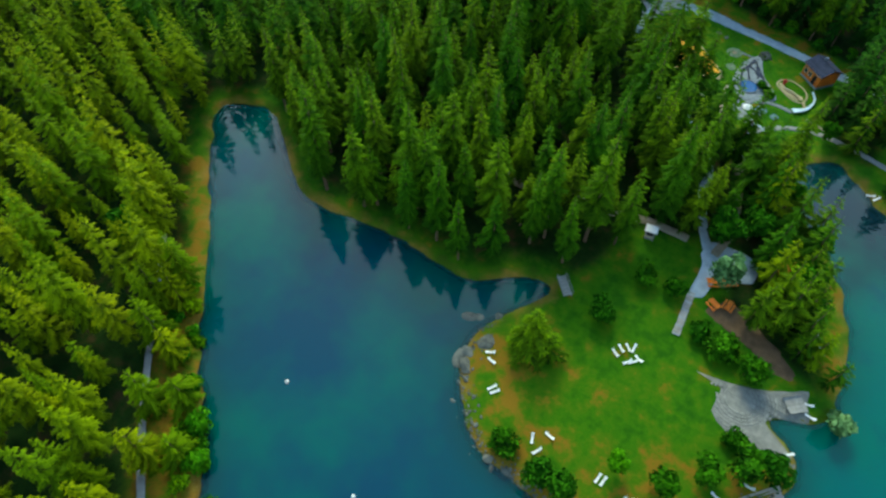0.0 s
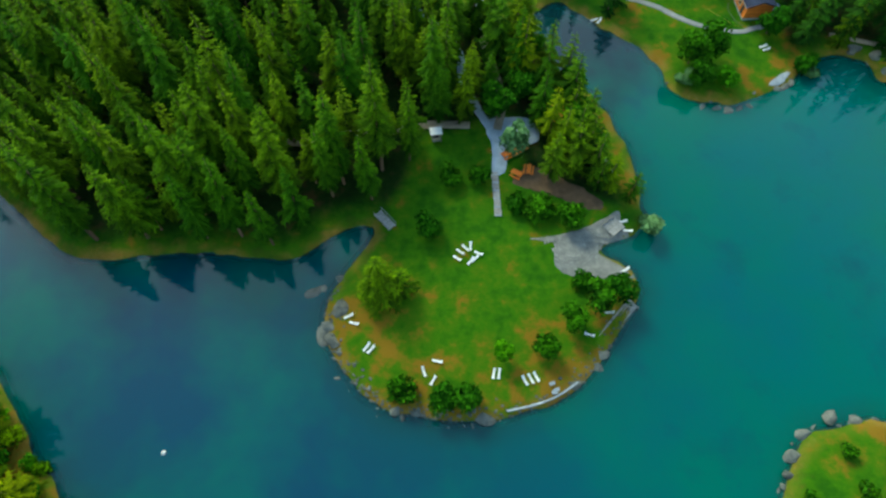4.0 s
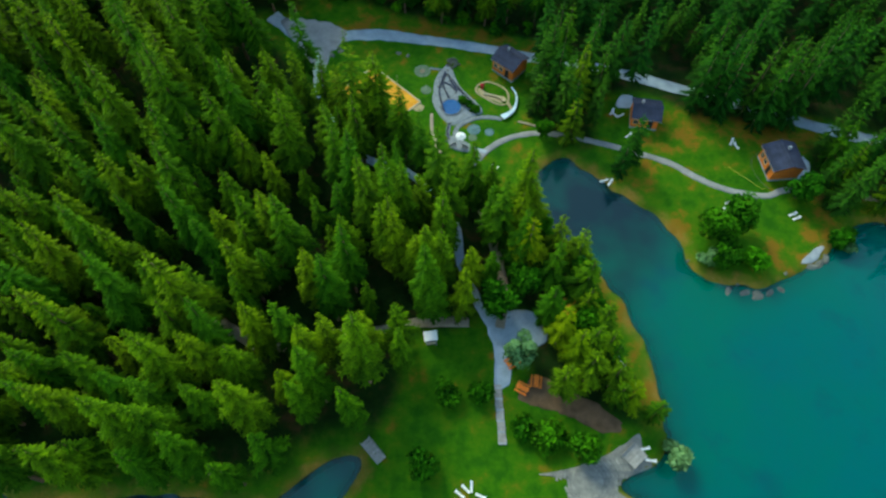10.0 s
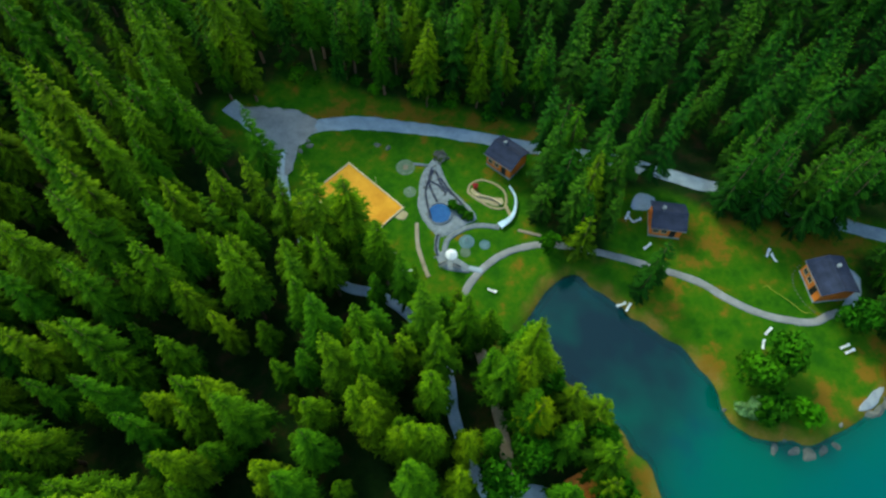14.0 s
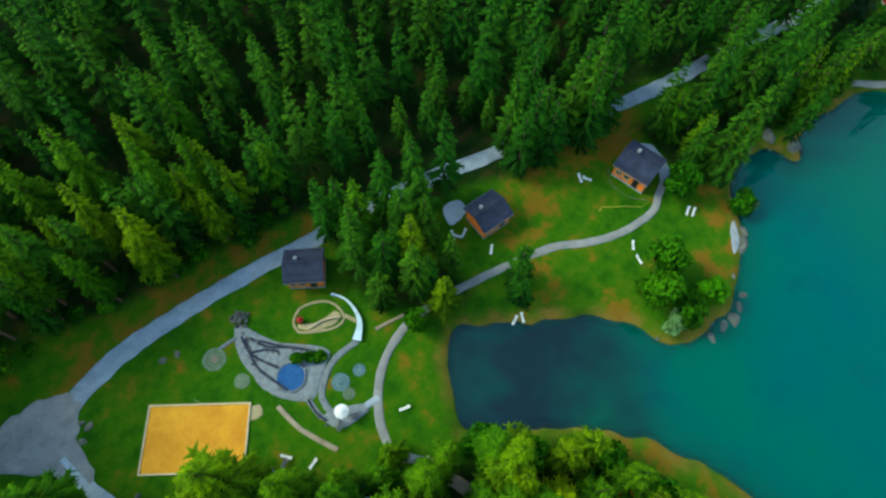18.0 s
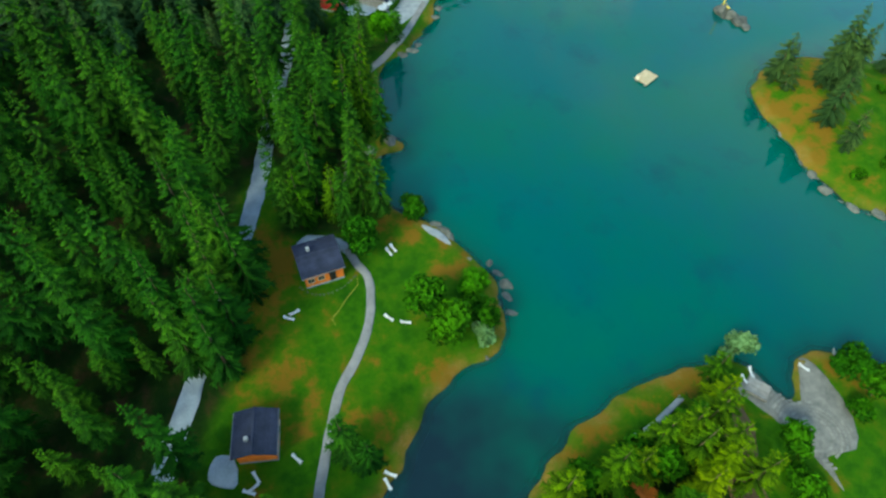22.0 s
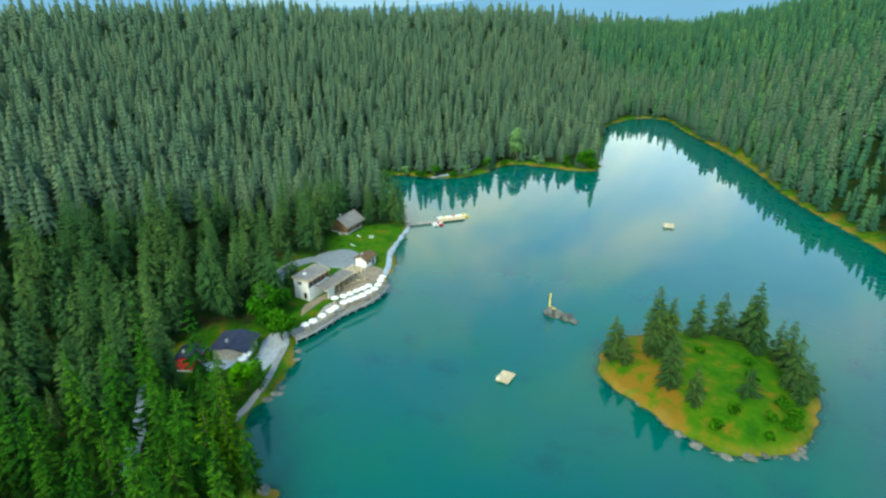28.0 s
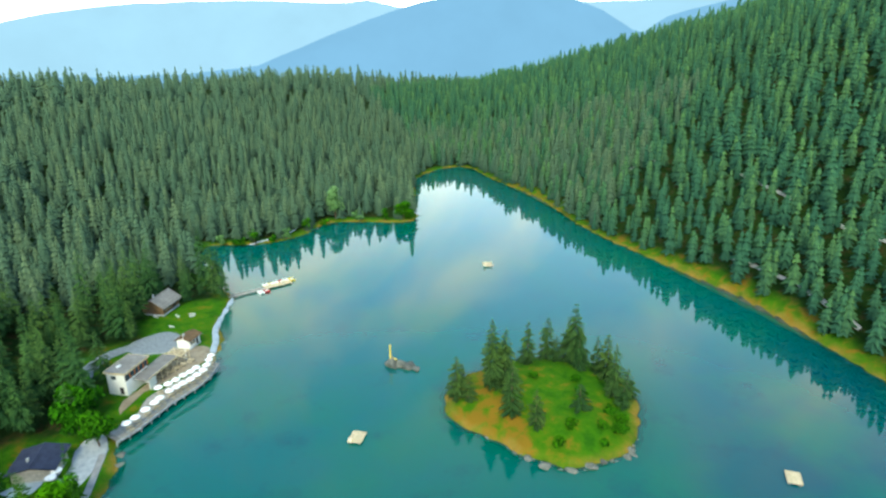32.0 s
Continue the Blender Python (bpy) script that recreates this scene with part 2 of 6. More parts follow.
def mesh_object(name, verts, faces, mat, parent=None, smooth=False, **attributes):
    me = bpy.data.meshes.new(name)
    me.from_pydata(np.asarray(verts).tolist(), [], np.asarray(faces).tolist() if isinstance(faces, np.ndarray) else faces)
    me.materials.append(mat)
    for key, values in attributes.items():
        me.attributes.new(key, "FLOAT", "POINT").data.foreach_set("value", np.asarray(values, np.float32))
    if smooth:
        me.polygons.foreach_set("use_smooth", [True] * len(me.polygons))
    me.update()
    ob = new(name, me)
    if parent:
        ob.parent = parent
    return ob


# ---- the plan: shores, clearings, ways ----
SHORE_WEST = [(-45, -91), (-52, -83), (-62, -74), (-71, -63), (-82, -51), (-92, -40), (-97, -34), (-96, -29), (-87, -27),
              (-78, -33), (-68, -40.5), (-60, -41.5), (-47, -40), (-36, -41.5), (-30, -41), (-24, -36.5), (-19, -34.5),
              (-17.5, -36.5), (-20, -41), (-22, -44.5)]
SHORE_HEADLAND = [(-24, -48.5), (-24, -54), (-20.5, -60), (-17, -64), (-13, -66.2), (-8, -66.8), (-1, -67.2), (4, -66.6), (11, -64.6),
                  (15, -62), (19, -57.5), (22.5, -52.5), (25.2, -48.2), (26, -44), (23.5, -41.2), (20.6, -39.2), (22.3, -37.6),
                  (26, -36.3), (28.5, -33), (28.5, -26), (28, -18), (24, -8), (18, 0), (11.5, 6), (8.5, 10.5), (11, 14.5)]
SHORE_BAY = [(14, 18.5), (18, 20.8), (22, 18), (26.5, 13.7), (32, 9), (36.5, 3.5), (38, -2), (39.6, -5), (44, -6.5), (49, -6.9), (54, -5.4),
             (59, -3), (62.5, -0.8), (65.8, 3.2), (69.5, 5.4), (74.5, 6.0), (78.4, 3.8), (79.6, -0.4), (81.4, -0.8), (83, 1.2), (88, 1.5), (95, -0.2), (101.5, -2.0), (104, -6.4), (107.4, -10.4),
             (111.3, -14.3), (117.6, -17.6), (123.8, -21.6), (126.4, -29.0), (129.0, -36.0), (130.4, -43.0), (137.3, -50.7), (143.8, -57.1), (153.4, -62.1), (161.8, -69.7), (170.1, -76.6)]
SHORE_FAR = [(180.0, -79.0), (191.1, -81.6), (207.6, -86.5), (218.7, -91.2), (222.1, -101.6), (211.6, -110.9), (206.1, -119.5), (204.5, -132.0), (208.5, -144.6), (207.8, -154.3),
             (195.5, -163.4), (183.7, -171.7), (182.6, -179.2), (187.8, -186.0), (197.1, -191.7), (213.4, -213.7), (237.9, -240.8), (246.5, -273.3), (235.4, -286.8),
             (204.8, -268.5), (158.1, -243.7), (115.9, -210.4), (83.5, -192.9), (44.7, -172.1), (21.7, -155.6), (3.5, -139.9), (-24, -118), (-38, -101)]
ISLAND = [(81.6, -76), (78.2, -70.6), (74.5, -67.8), (68.9, -67), (62.2, -67.4), (56.4, -66.9), (52, -67.8), (47.4, -68.6), (44.3, -72), (41.8, -76.5), (40.3, -80.5), (41.2, -87),
          (45, -96.5), (50, -102.5), (57, -107), (66, -106.5), (74, -100.5), (79, -92), (82, -83)]
shore = smooth_line(SHORE_WEST + SHORE_HEADLAND + SHORE_BAY + SHORE_FAR, 1.2, True)
isle = smooth_line(ISLAND, 1.2, True)
wobble = np.array([noise.noise(Vector((x * 0.35, y * 0.35, 3))) for x, y in shore])
shore = shore + wobble[:, None] * np.array([0.7, 0.7])
wobble = np.array([noise.noise(Vector((x * 0.4, y * 0.4, 8))) for x, y in isle])
isle = isle + wobble[:, None] * np.array([0.8, 0.8])

HEADLAND_MEADOW = [(-28, -52), (-20, -43), (-17, -33), (-13, -27), (-10, -16), (-4, -15), (1, -12), (8, -12), (9, -24), (20, -29),
                   (27, -32), (30, -45), (22, -60), (5, -70), (-15, -70), (-28, -60)]
PLAY_MEADOW = [(-44, 54), (-36, 41), (-30, 36), (-28, 29), (-22, 25), (-14, 20), (-8, 18), (-2, 10), (6, 9), (12, 13), (17, 21), (16, 27),
               (12, 33), (13, 38), (12, 50), (-25, 54)]
EAST_MEADOW = [(17, 21), (24, 23), (24, 30), (28, 36), (36, 36), (44, 31), (52, 29), (64, 26), (65, 20), (63, 12), (65.8, 4.9), (63, -3),
               (50, -10), (42, -9), (36, 0), (30, 9), (24, 17)]
LAWN = [(171, -47.5), (176, -59), (172.5, -69.5), (164.9, -72.7), (147.7, -61.0), (138.1, -53.3), (129.9, -45.3), (126.1, -23.7), (120.0, -21.4), (127.1, -17.2), (136, -22.5),
        (146, -28.5), (155, -24), (160.5, -27), (162, -36), (161.5, -43)]
LANDING = [(106.0, -8.2), (111.5, 0.8), (118.7, 6.1), (131.1, 7.8), (134.2, -8.1), (121.8, -21.2), (111.3, -15.5)]
WEST_BANK = [(-41, -97), (-58, -78), (-66, -68), (-70.5, -68.5), (-70.5, -73), (-62.5, -83.5), (-50.5, -98)]
NORTH_VERGE = [(-37, 55), (-31, 61), (-22, 60), (-12, 57.5), (0, 56.5), (11, 52.5), (20, 49), (20, 45), (6, 48), (-8, 51), (-26, 51)]
EAST_VERGE = [(63, 24), (72, 21.5), (80, 20.5), (79, 25.5), (70, 29), (64, 30.5)]
POINT_STRIP = [(21.5, -3.5), (19.6, -7), (21.2, -14), (22, -20), (24.4, -26), (26, -30), (29.5, -28), (29, -18), (25, -7)]
CLEARINGS = [smooth_line(c, 2.5, True) for c in (POINT_STRIP, NORTH_VERGE, EAST_VERGE, HEADLAND_MEADOW, PLAY_MEADOW, EAST_MEADOW, LAWN, LANDING, WEST_BANK)]

ROAD = [(-31, 46.5), (-26.5, 50.2), (-17, 51.9), (-7, 51), (3, 48.9), (13.4, 46.2), (21, 44.8), (33.5, 41), (41, 37.8), (54, 32.7), (65, 28.4), (78, 24), (93.3, 20), (108.1, 15.2), (120.6, 12.0)]
ROAD_NORTH = [(-31, 45), (-36, 49.5), (-41, 53.5)]
ROAD_SOUTH = [(-31, 45), (-30.5, 38), (-28, 30), (-22.5, 22.5), (-19, 19), (-13, 17), (-7, 12), (-3.2, 5), (-2.2, -2), (0, -9), (3, -15)]
SPUR_VIEW = [(-14.5, 13.5), (-7, 8.5), (-2, 4), (1.5, -1)]
LAKE_PATH = [(1.5, 11), (-0.4, 14.2), (0.2, 17.5), (3, 21.5), (7.4, 24.7), (13.6, 26.2), (21, 25), (30, 22), (38, 18.6), (43, 14.8), (48, 12.2), (54, 11), (57.5, 12.2), (60.4, 13)]
WOOD_PATH = [(1.5, 11), (3, 4), (4.5, -3), (5, -9), (4, -15)]
FOREST_PATH = [(-44, -12), (-34, -18), (-23, -16), (-16, -15.5), (-9, -14), (-1, -14)]
BANK_PATH = [(-42, -104), (-52, -95), (-62, -85), (-72, -73.5), (-82, -62)]
SHORE_PATH = [(100.6, 0.6), (107.8, -7.1), (112.7, -11.1), (119.3, -15.8)]
POINT_PATH = [(72.5, 10.8), (81.1, 8.2), (90.5, 5.7)]
FAR_PATH = [(218, -96.5), (213.5, -106), (209.5, -117), (208.6, -126), (211.4, -134)]
POINT_BORDER = [(21.6, -15.4), (22.6, -19.4), (24.8, -24.6)]
PROMENADE = [(140.6, -52.2), (145.4, -56.0), (152.6, -60.5), (160.3, -68.1), (168.6, -76.4)]
WAYS = [(ROAD, 2.7, "road", GRAVEL), (ROAD_NORTH, 3.2, "road_branch", GRAVEL), (ROAD_SOUTH, 1.7, "road_spur", GRAVEL), (LAKE_PATH, 1.25, "lake_path", GREY_EARTH),
        (WOOD_PATH, 1.8, "wood_path", EARTH), (FOREST_PATH, 1.8, "forest_path", EARTH), (BANK_PATH, 1.1, "bank_path", GREY_EARTH),
        (SHORE_PATH, 1.3, "shore_path", GREY_EARTH), (POINT_PATH, 1.2, "point_path", EARTH), (PROMENADE, 1.6, "promenade", GRAVEL), (FAR_PATH, 1.0, "far_path", GRAVEL), (POINT_BORDER, 0.8, "point_path_border", CONCRETE)]


def shore_distance(x, y):
    """Metres from the water's edge: above nought on land."""
    x, y = np.asarray(x, float), np.asarray(y, float)
    main, island = away(shore, x, y, True), away(isle, x, y, True)
    lake, land = inside(shore, x, y), inside(isle, x, y)
    return np.where(lake & ~land, -np.minimum(main, island), np.where(land, island, main))


def swell(x, y, size, seed):
    """Gentle waves of the ground."""
    a = np.sin(x / size + seed) * np.cos(y / size * 0.83 - seed * 1.7) + 0.5 * np.sin((x + y) / size * 1.9 + seed * 3)
    return a / 1.5


def height(x, y, d=None):
    x, y = np.asarray(x, float), np.asarray(y, float)
    d = shore_distance(x, y) if d is None else d
    land = 0.75 * (1 - np.exp(-np.maximum(d, 0) / 0.8)) + 0.035 * np.clip(d, 0, 30)
    rise = np.maximum(d - 42, 0)
    hill = 70 * (1 - np.exp(-rise / 300)) * (1 + 0.16 * swell(x, y, 120, 2)) + 0.6 * swell(x, y, 14, 5) * step01(20, 60, d) - 115 * step01(410, 900, np.hypot(x - 110, y + 120)) - 220 * step01(850, 1900, np.hypot(x - 110, y + 120))
    across = -0.538 * x - 0.843 * (y + 137)
    steep = step01(-60, 20, x) * np.maximum(across - 4, 0)
    bank = (1 - step01(380, 640, np.hypot(x - 110, y + 120))) * 164 * (1 - np.exp(-steep * 0.45 / 164)) * (1 + 0.3 * step01(250, 50, x)) * (1 + 0.1 * swell(x, y, 70, 1) * step01(20, 120, across)) * (1 - 0.75 * step01(230, 450, across))
    bed = -6.0 * (1 - np.exp(np.minimum(d, 0) / 7.0))
    mound = np.where(inside(isle, x, y), 1.6 * step01(0, 11, d) + 0.5 * (1 - np.exp(-np.maximum(d, 0) / 0.5)), 0)
    return np.where(d > 0, land + np.where(bank > 0.5, np.maximum(hill, bank), hill) + mound, bed)


def spaced(fine0, fine1, fine, mid0, mid1, mid, far0, far1):
    """Grid lines: close together in the middle, wider further out."""
    a = [np.arange(fine0, fine1, fine), np.arange(mid0, fine0, mid), np.arange(fine1, mid1, mid)]
    grow = np.cumsum(14.0 * 1.16 ** np.arange(40))
    a += [mid0 - grow, mid1 + grow]
    out = np.unique(np.concatenate(a))
    return out[(out >= far0) & (out <= far1)]


gx = spaced(-100, 90, 0.8, -190, 340, 4.0, -3600, 3600)
gy = spaced(-114, 60, 0.8, -440, 200, 4.0, -3600, 3600)
GX, GY = np.meshgrid(gx, gy)
flat_x, flat_y = GX.ravel(), GY.ravel()
GD = np.full(flat_x.shape, 300.0)
near_lake = (flat_x > -420) & (flat_x < 700) & (flat_y > -800) & (flat_y < 420)
GD[near_lake] = shore_distance(flat_x[near_lake], flat_y[near_lake])
GD[~near_lake] = np.hypot(np.clip(np.abs(flat_x[~near_lake] - 115) - 210, 0, None), np.clip(np.abs(flat_y[~near_lake] + 200) - 220, 0, None)) + 10
GZ = height(flat_x, flat_y, GD)
GRID = GZ.reshape(len(gy), len(gx))


def height(x, y):
    """The ground's height, from its own grid."""
    x, y = np.asarray(x, float), np.asarray(y, float)
    i, j = np.clip(np.searchsorted(gx, x) - 1, 0, len(gx) - 2), np.clip(np.searchsorted(gy, y) - 1, 0, len(gy) - 2)
    u, w = (x - gx[i]) / (gx[i + 1] - gx[i]), (y - gy[j]) / (gy[j + 1] - gy[j])
    return (GRID[j, i] * (1 - u) + GRID[j, i + 1] * u) * (1 - w) + (GRID[j + 1, i] * (1 - u) + GRID[j + 1, i + 1] * u) * w


meadow = np.zeros(flat_x.shape)
close = near_lake & (np.abs(flat_x - 50) < 160) & (flat_y > -120) & (flat_y < 90)
for c in CLEARINGS:
    e = away(c, flat_x[close], flat_y[close], True)
    s = np.where(inside(c, flat_x[close], flat_y[close]), e, -e)
    meadow[close] = np.maximum(meadow[close], step01(-1.5, 1.5, s))
meadow[inside(isle, flat_x, flat_y)] = 1
nx, ny = len(gx), len(gy)
ii = (np.arange(ny - 1)[:, None] * nx + np.arange(nx - 1)).ravel()
quads = np.stack([ii, ii + 1, ii + nx + 1, ii + nx], 1)

GROUND, nodes, links, b = material("ground", 0.95, 0, 0.1)
edge, field = attribute(nodes, "edge"), attribute(nodes, "meadow")
broad, patch, grain = noise_node(nodes, links, 0.14, 4), noise_node(nodes, links, 0.35, 5, 0.65), noise_node(nodes, links, 5.0, 4, 0.7)
uneven = arith(nodes, links, "ADD", patch, arith(nodes, links, "ADD", arith(nodes, links, "MULTIPLY", arith(nodes, links, "SUBTRACT", broad, 0.56), 0.5), arith(nodes, links, "MULTIPLY", attribute(nodes, "dry_land"), 0.21)))
grass = ramp(nodes, links, uneven, [(0.30, (0.022, 0.105, 0.003)), (0.47, (0.050, 0.165, 0.003)), (0.57, (0.090, 0.170, 0.005)), (0.71, (0.28, 0.145, 0.015))])
grass = mixed(nodes, links, arith(nodes, links, "MULTIPLY", grain, 0.55), grass, (0.02, 0.07, 0.004))
# forest floor almost black: shade between the trees is put into its colour
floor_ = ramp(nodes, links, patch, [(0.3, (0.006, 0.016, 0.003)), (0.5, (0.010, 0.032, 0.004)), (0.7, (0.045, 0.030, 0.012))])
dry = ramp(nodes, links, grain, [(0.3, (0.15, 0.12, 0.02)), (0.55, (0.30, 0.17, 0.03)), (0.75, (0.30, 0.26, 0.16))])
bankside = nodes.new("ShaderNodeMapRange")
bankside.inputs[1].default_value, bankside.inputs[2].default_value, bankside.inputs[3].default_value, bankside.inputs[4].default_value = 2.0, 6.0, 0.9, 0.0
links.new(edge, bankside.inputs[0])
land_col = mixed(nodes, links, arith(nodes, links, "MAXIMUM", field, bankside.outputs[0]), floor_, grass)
rim = nodes.new("ShaderNodeMapRange")
rim.inputs[1].default_value, rim.inputs[2].default_value, rim.inputs[3].default_value, rim.inputs[4].default_value = 0.3, 2.0, 1.0, 0.0
links.new(arith(nodes, links, "ADD", edge, arith(nodes, links, "MULTIPLY", arith(nodes, links, "SUBTRACT", patch, 0.5), 6.0)), rim.inputs[0])
land_col = mixed(nodes, links, arith(nodes, links, "MULTIPLY", rim.outputs[0], ramp(nodes, links, broad, [(0.40, (0.12,) * 3), (0.60, (0.9,) * 3)])), land_col, dry)
bed_col = ramp(nodes, links, patch, [(0.35, (0.020, 0.035, 0.030)), (0.65, (0.085, 0.09, 0.065))])
wet = arith(nodes, links, "LESS_THAN", edge, 0.0)
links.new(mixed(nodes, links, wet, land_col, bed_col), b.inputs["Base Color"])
bump(nodes, links, b, grain, 0.7, 0.25)
dry_land = np.maximum.reduce([0.75 * step01(9, 2, GD) * (flat_y < -46) * (flat_y > -70) * (np.abs(flat_x) < 26), 0.9 * step01(-30, -44, flat_x) * (flat_y < -45), 0.5 * step01(0, 14, -0.538 * flat_x - 0.843 * (flat_y + 137) + 4) * (flat_x > -20),
                              0.8 * inside(isle, flat_x, flat_y) * step01(4, 14, (flat_x - 62) * 0.5 + (flat_y + 88) * 0.85), 0.8 * step01(15, 3, np.hypot(flat_x + 14, flat_y + 53)), 0.75 * step01(12, 3, np.hypot(flat_x - 11, flat_y + 59)),
                              0.95 * step01(6, 1.5, away(np.array([(64, 24.5), (52, 26.8), (40, 26.6), (37, 23)], float), flat_x, flat_y)), 0.7 * step01(6, 2, np.hypot(flat_x - 32, flat_y - 16)), 0.6 * step01(5, 2, np.hypot(flat_x - 37, flat_y - 5)),
                              0.8 * step01(6, 2, np.hypot(flat_x - 63, flat_y - 4)), 0.8 * step01(7, 2, np.hypot(flat_x - 55, flat_y + 2)), 0.75 * step01(3.5, 1.5, away(np.array([(-27, 53.5), (-17, 55), (-7, 54), (3, 52), (13, 49)], float), flat_x, flat_y)), 0.7 * step01(5, 2, away(np.array([(24, -8), (27, -16), (28, -26)], float), flat_x, flat_y))])
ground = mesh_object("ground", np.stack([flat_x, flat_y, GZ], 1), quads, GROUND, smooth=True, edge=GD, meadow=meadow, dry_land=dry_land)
tagged(ground, "grassy meadows, forest floor and stony lake shore", "ground", kind="structure")

# the lake
WATER, nodes, links, b = material("lake_water", 0.02, 0, 0.75)
b.inputs["IOR"].default_value = 1.33
depth = attribute(nodes, "deep")
west = ramp(nodes, links, depth, [(0.0, (0.002, 0.040, 0.046)), (0.3, (0.0002, 0.046, 0.070)), (0.7, (0.0001, 0.042, 0.078)), (1.0, (0.0001, 0.041, 0.081))])
east = ramp(nodes, links, depth, [(0.0, (0.003, 0.080, 0.062)), (0.3, (0.0005, 0.108, 0.092)), (0.7, (0.0002, 0.106, 0.098)), (1.0, (0.0002, 0.098, 0.102))])
tint = mixed(nodes, links, attribute(nodes, "east"), west, east)
tint = mixed(nodes, links, attribute(nodes, "bay"), tint, (0.004, 0.020, 0.030))
drift = noise_node(nodes, links, 0.035, 4, 0.55)
tint = mixed(nodes, links, ramp(nodes, links, drift, [(0.42, (0, 0, 0)), (0.66, (0.75, 0.75, 0.75))]), tint, (0.0015, 0.115, 0.072))
weed = noise_node(nodes, links, 0.09, 5, 0.6)
tint = mixed(nodes, links, ramp(nodes, links, weed, [(0.56, (0, 0, 0)), (0.75, (0.6, 0.6, 0.6))]), tint, (0.0002, 0.050, 0.075))
links.new(tint, b.inputs["Base Color"])
bump(nodes, links, b, noise_node(nodes, links, 1.2, 3), 0.012, 0.05)
clear = nodes.new("ShaderNodeBsdfTransparent")
blend = nodes.new("ShaderNodeMixShader")
links.new(ramp(nodes, links, depth, [(0.0, (0.6,) * 3), (0.05, (0.9,) * 3), (0.12, (1.0,) * 3)]), blend.inputs[0])
links.new(clear.outputs[0], blend.inputs[1])
shine = nodes.new("ShaderNodeBsdfGlossy")
shine.inputs["Roughness"].default_value = 0.02
facing = nodes.new("ShaderNodeLayerWeight")
grazing = nodes.new("ShaderNodeMixShader")
links.new(ramp(nodes, links, facing.outputs["Facing"], [(0.22, (0,) * 3), (0.45, (0.045,) * 3), (0.80, (0.19,) * 3)]), grazing.inputs[0])
links.new(b.outputs[0], grazing.inputs[1])
links.new(shine.outputs[0], grazing.inputs[2])
links.new(grazing.outputs[0], blend.inputs[2])
links.new(blend.outputs[0], nodes["Material Output"].inputs["Surface"])
pick = (GD.reshape(ny, nx) < 4) & (np.abs(GX - 110) < 260) & (GY > -460) & (GY < 60)
keep = (pick[:-1, :-1] | pick[1:, :-1] | pick[:-1, 1:] | pick[1:, 1:]).ravel()
used, back = np.unique(quads[keep].ravel(), return_inverse=True)
water = mesh_object("lake_water", np.stack([flat_x[used], flat_y[used], 0 * used], 1), back.reshape(-1, 4), WATER, smooth=True,
                    deep=np.clip(-GD[used] / 14.0, 0, 1), east=step01(-30, 70, flat_x[used]),
                    bay=1 - step01(11, 21, np.hypot(flat_x[used] - 20, (flat_y[used] - 7) * 0.95)))
tagged(water, "clear turquoise lake, still and reflecting", "lake", kind="structure")


def ribbon(name, points, width, mat, lift=0.06, label="", category="path", seed=0):
    """A way that lies on the ground, with uneven edges and a rounded crown."""
    c = smooth_line(points, 0.9)
    t = np.gradient(c, axis=0)
    t /= np.linalg.norm(t, axis=1)[:, None] + 1e-9
    side = np.stack([-t[:, 1], t[:, 0]], 1)
    rows = []
    for k, (s, up) in enumerate(((-1, -0.05), (-0.86, 0.02), (-0.4, 0.05), (0.4, 0.05), (0.86, 0.02), (1, -0.05))):
        wav = 1 + (0.22 * np.array([noise.noise(Vector((x * 0.5, y * 0.5, seed + k))) for x, y in c]) if abs(s) > 0.5 else 0)
        q = c + side * (s * width / 2 * wav)[:, None] if abs(s) > 0.5 else c + side * s * width / 2
        rows.append(np.column_stack([q, height(q[:, 0], q[:, 1]) + lift + up]))
    v = np.concatenate(rows)
    n = len(c)
    f = [(k * n + i, k * n + i + 1, (k + 1) * n + i + 1, (k + 1) * n + i) for k in range(len(rows) - 1) for i in range(n - 1)]
    f = [q[::-1] for q in f]
    return tagged(mesh_object(name, v, f, mat, smooth=True), label, category, kind="structure")


for k, (line, width, name, mat) in enumerate(WAYS):
    ribbon(name, line, width, mat, 0.07 + 0.006 * k, "pale gravel " + name.replace("_", " ") + " with uneven edges", seed=k)


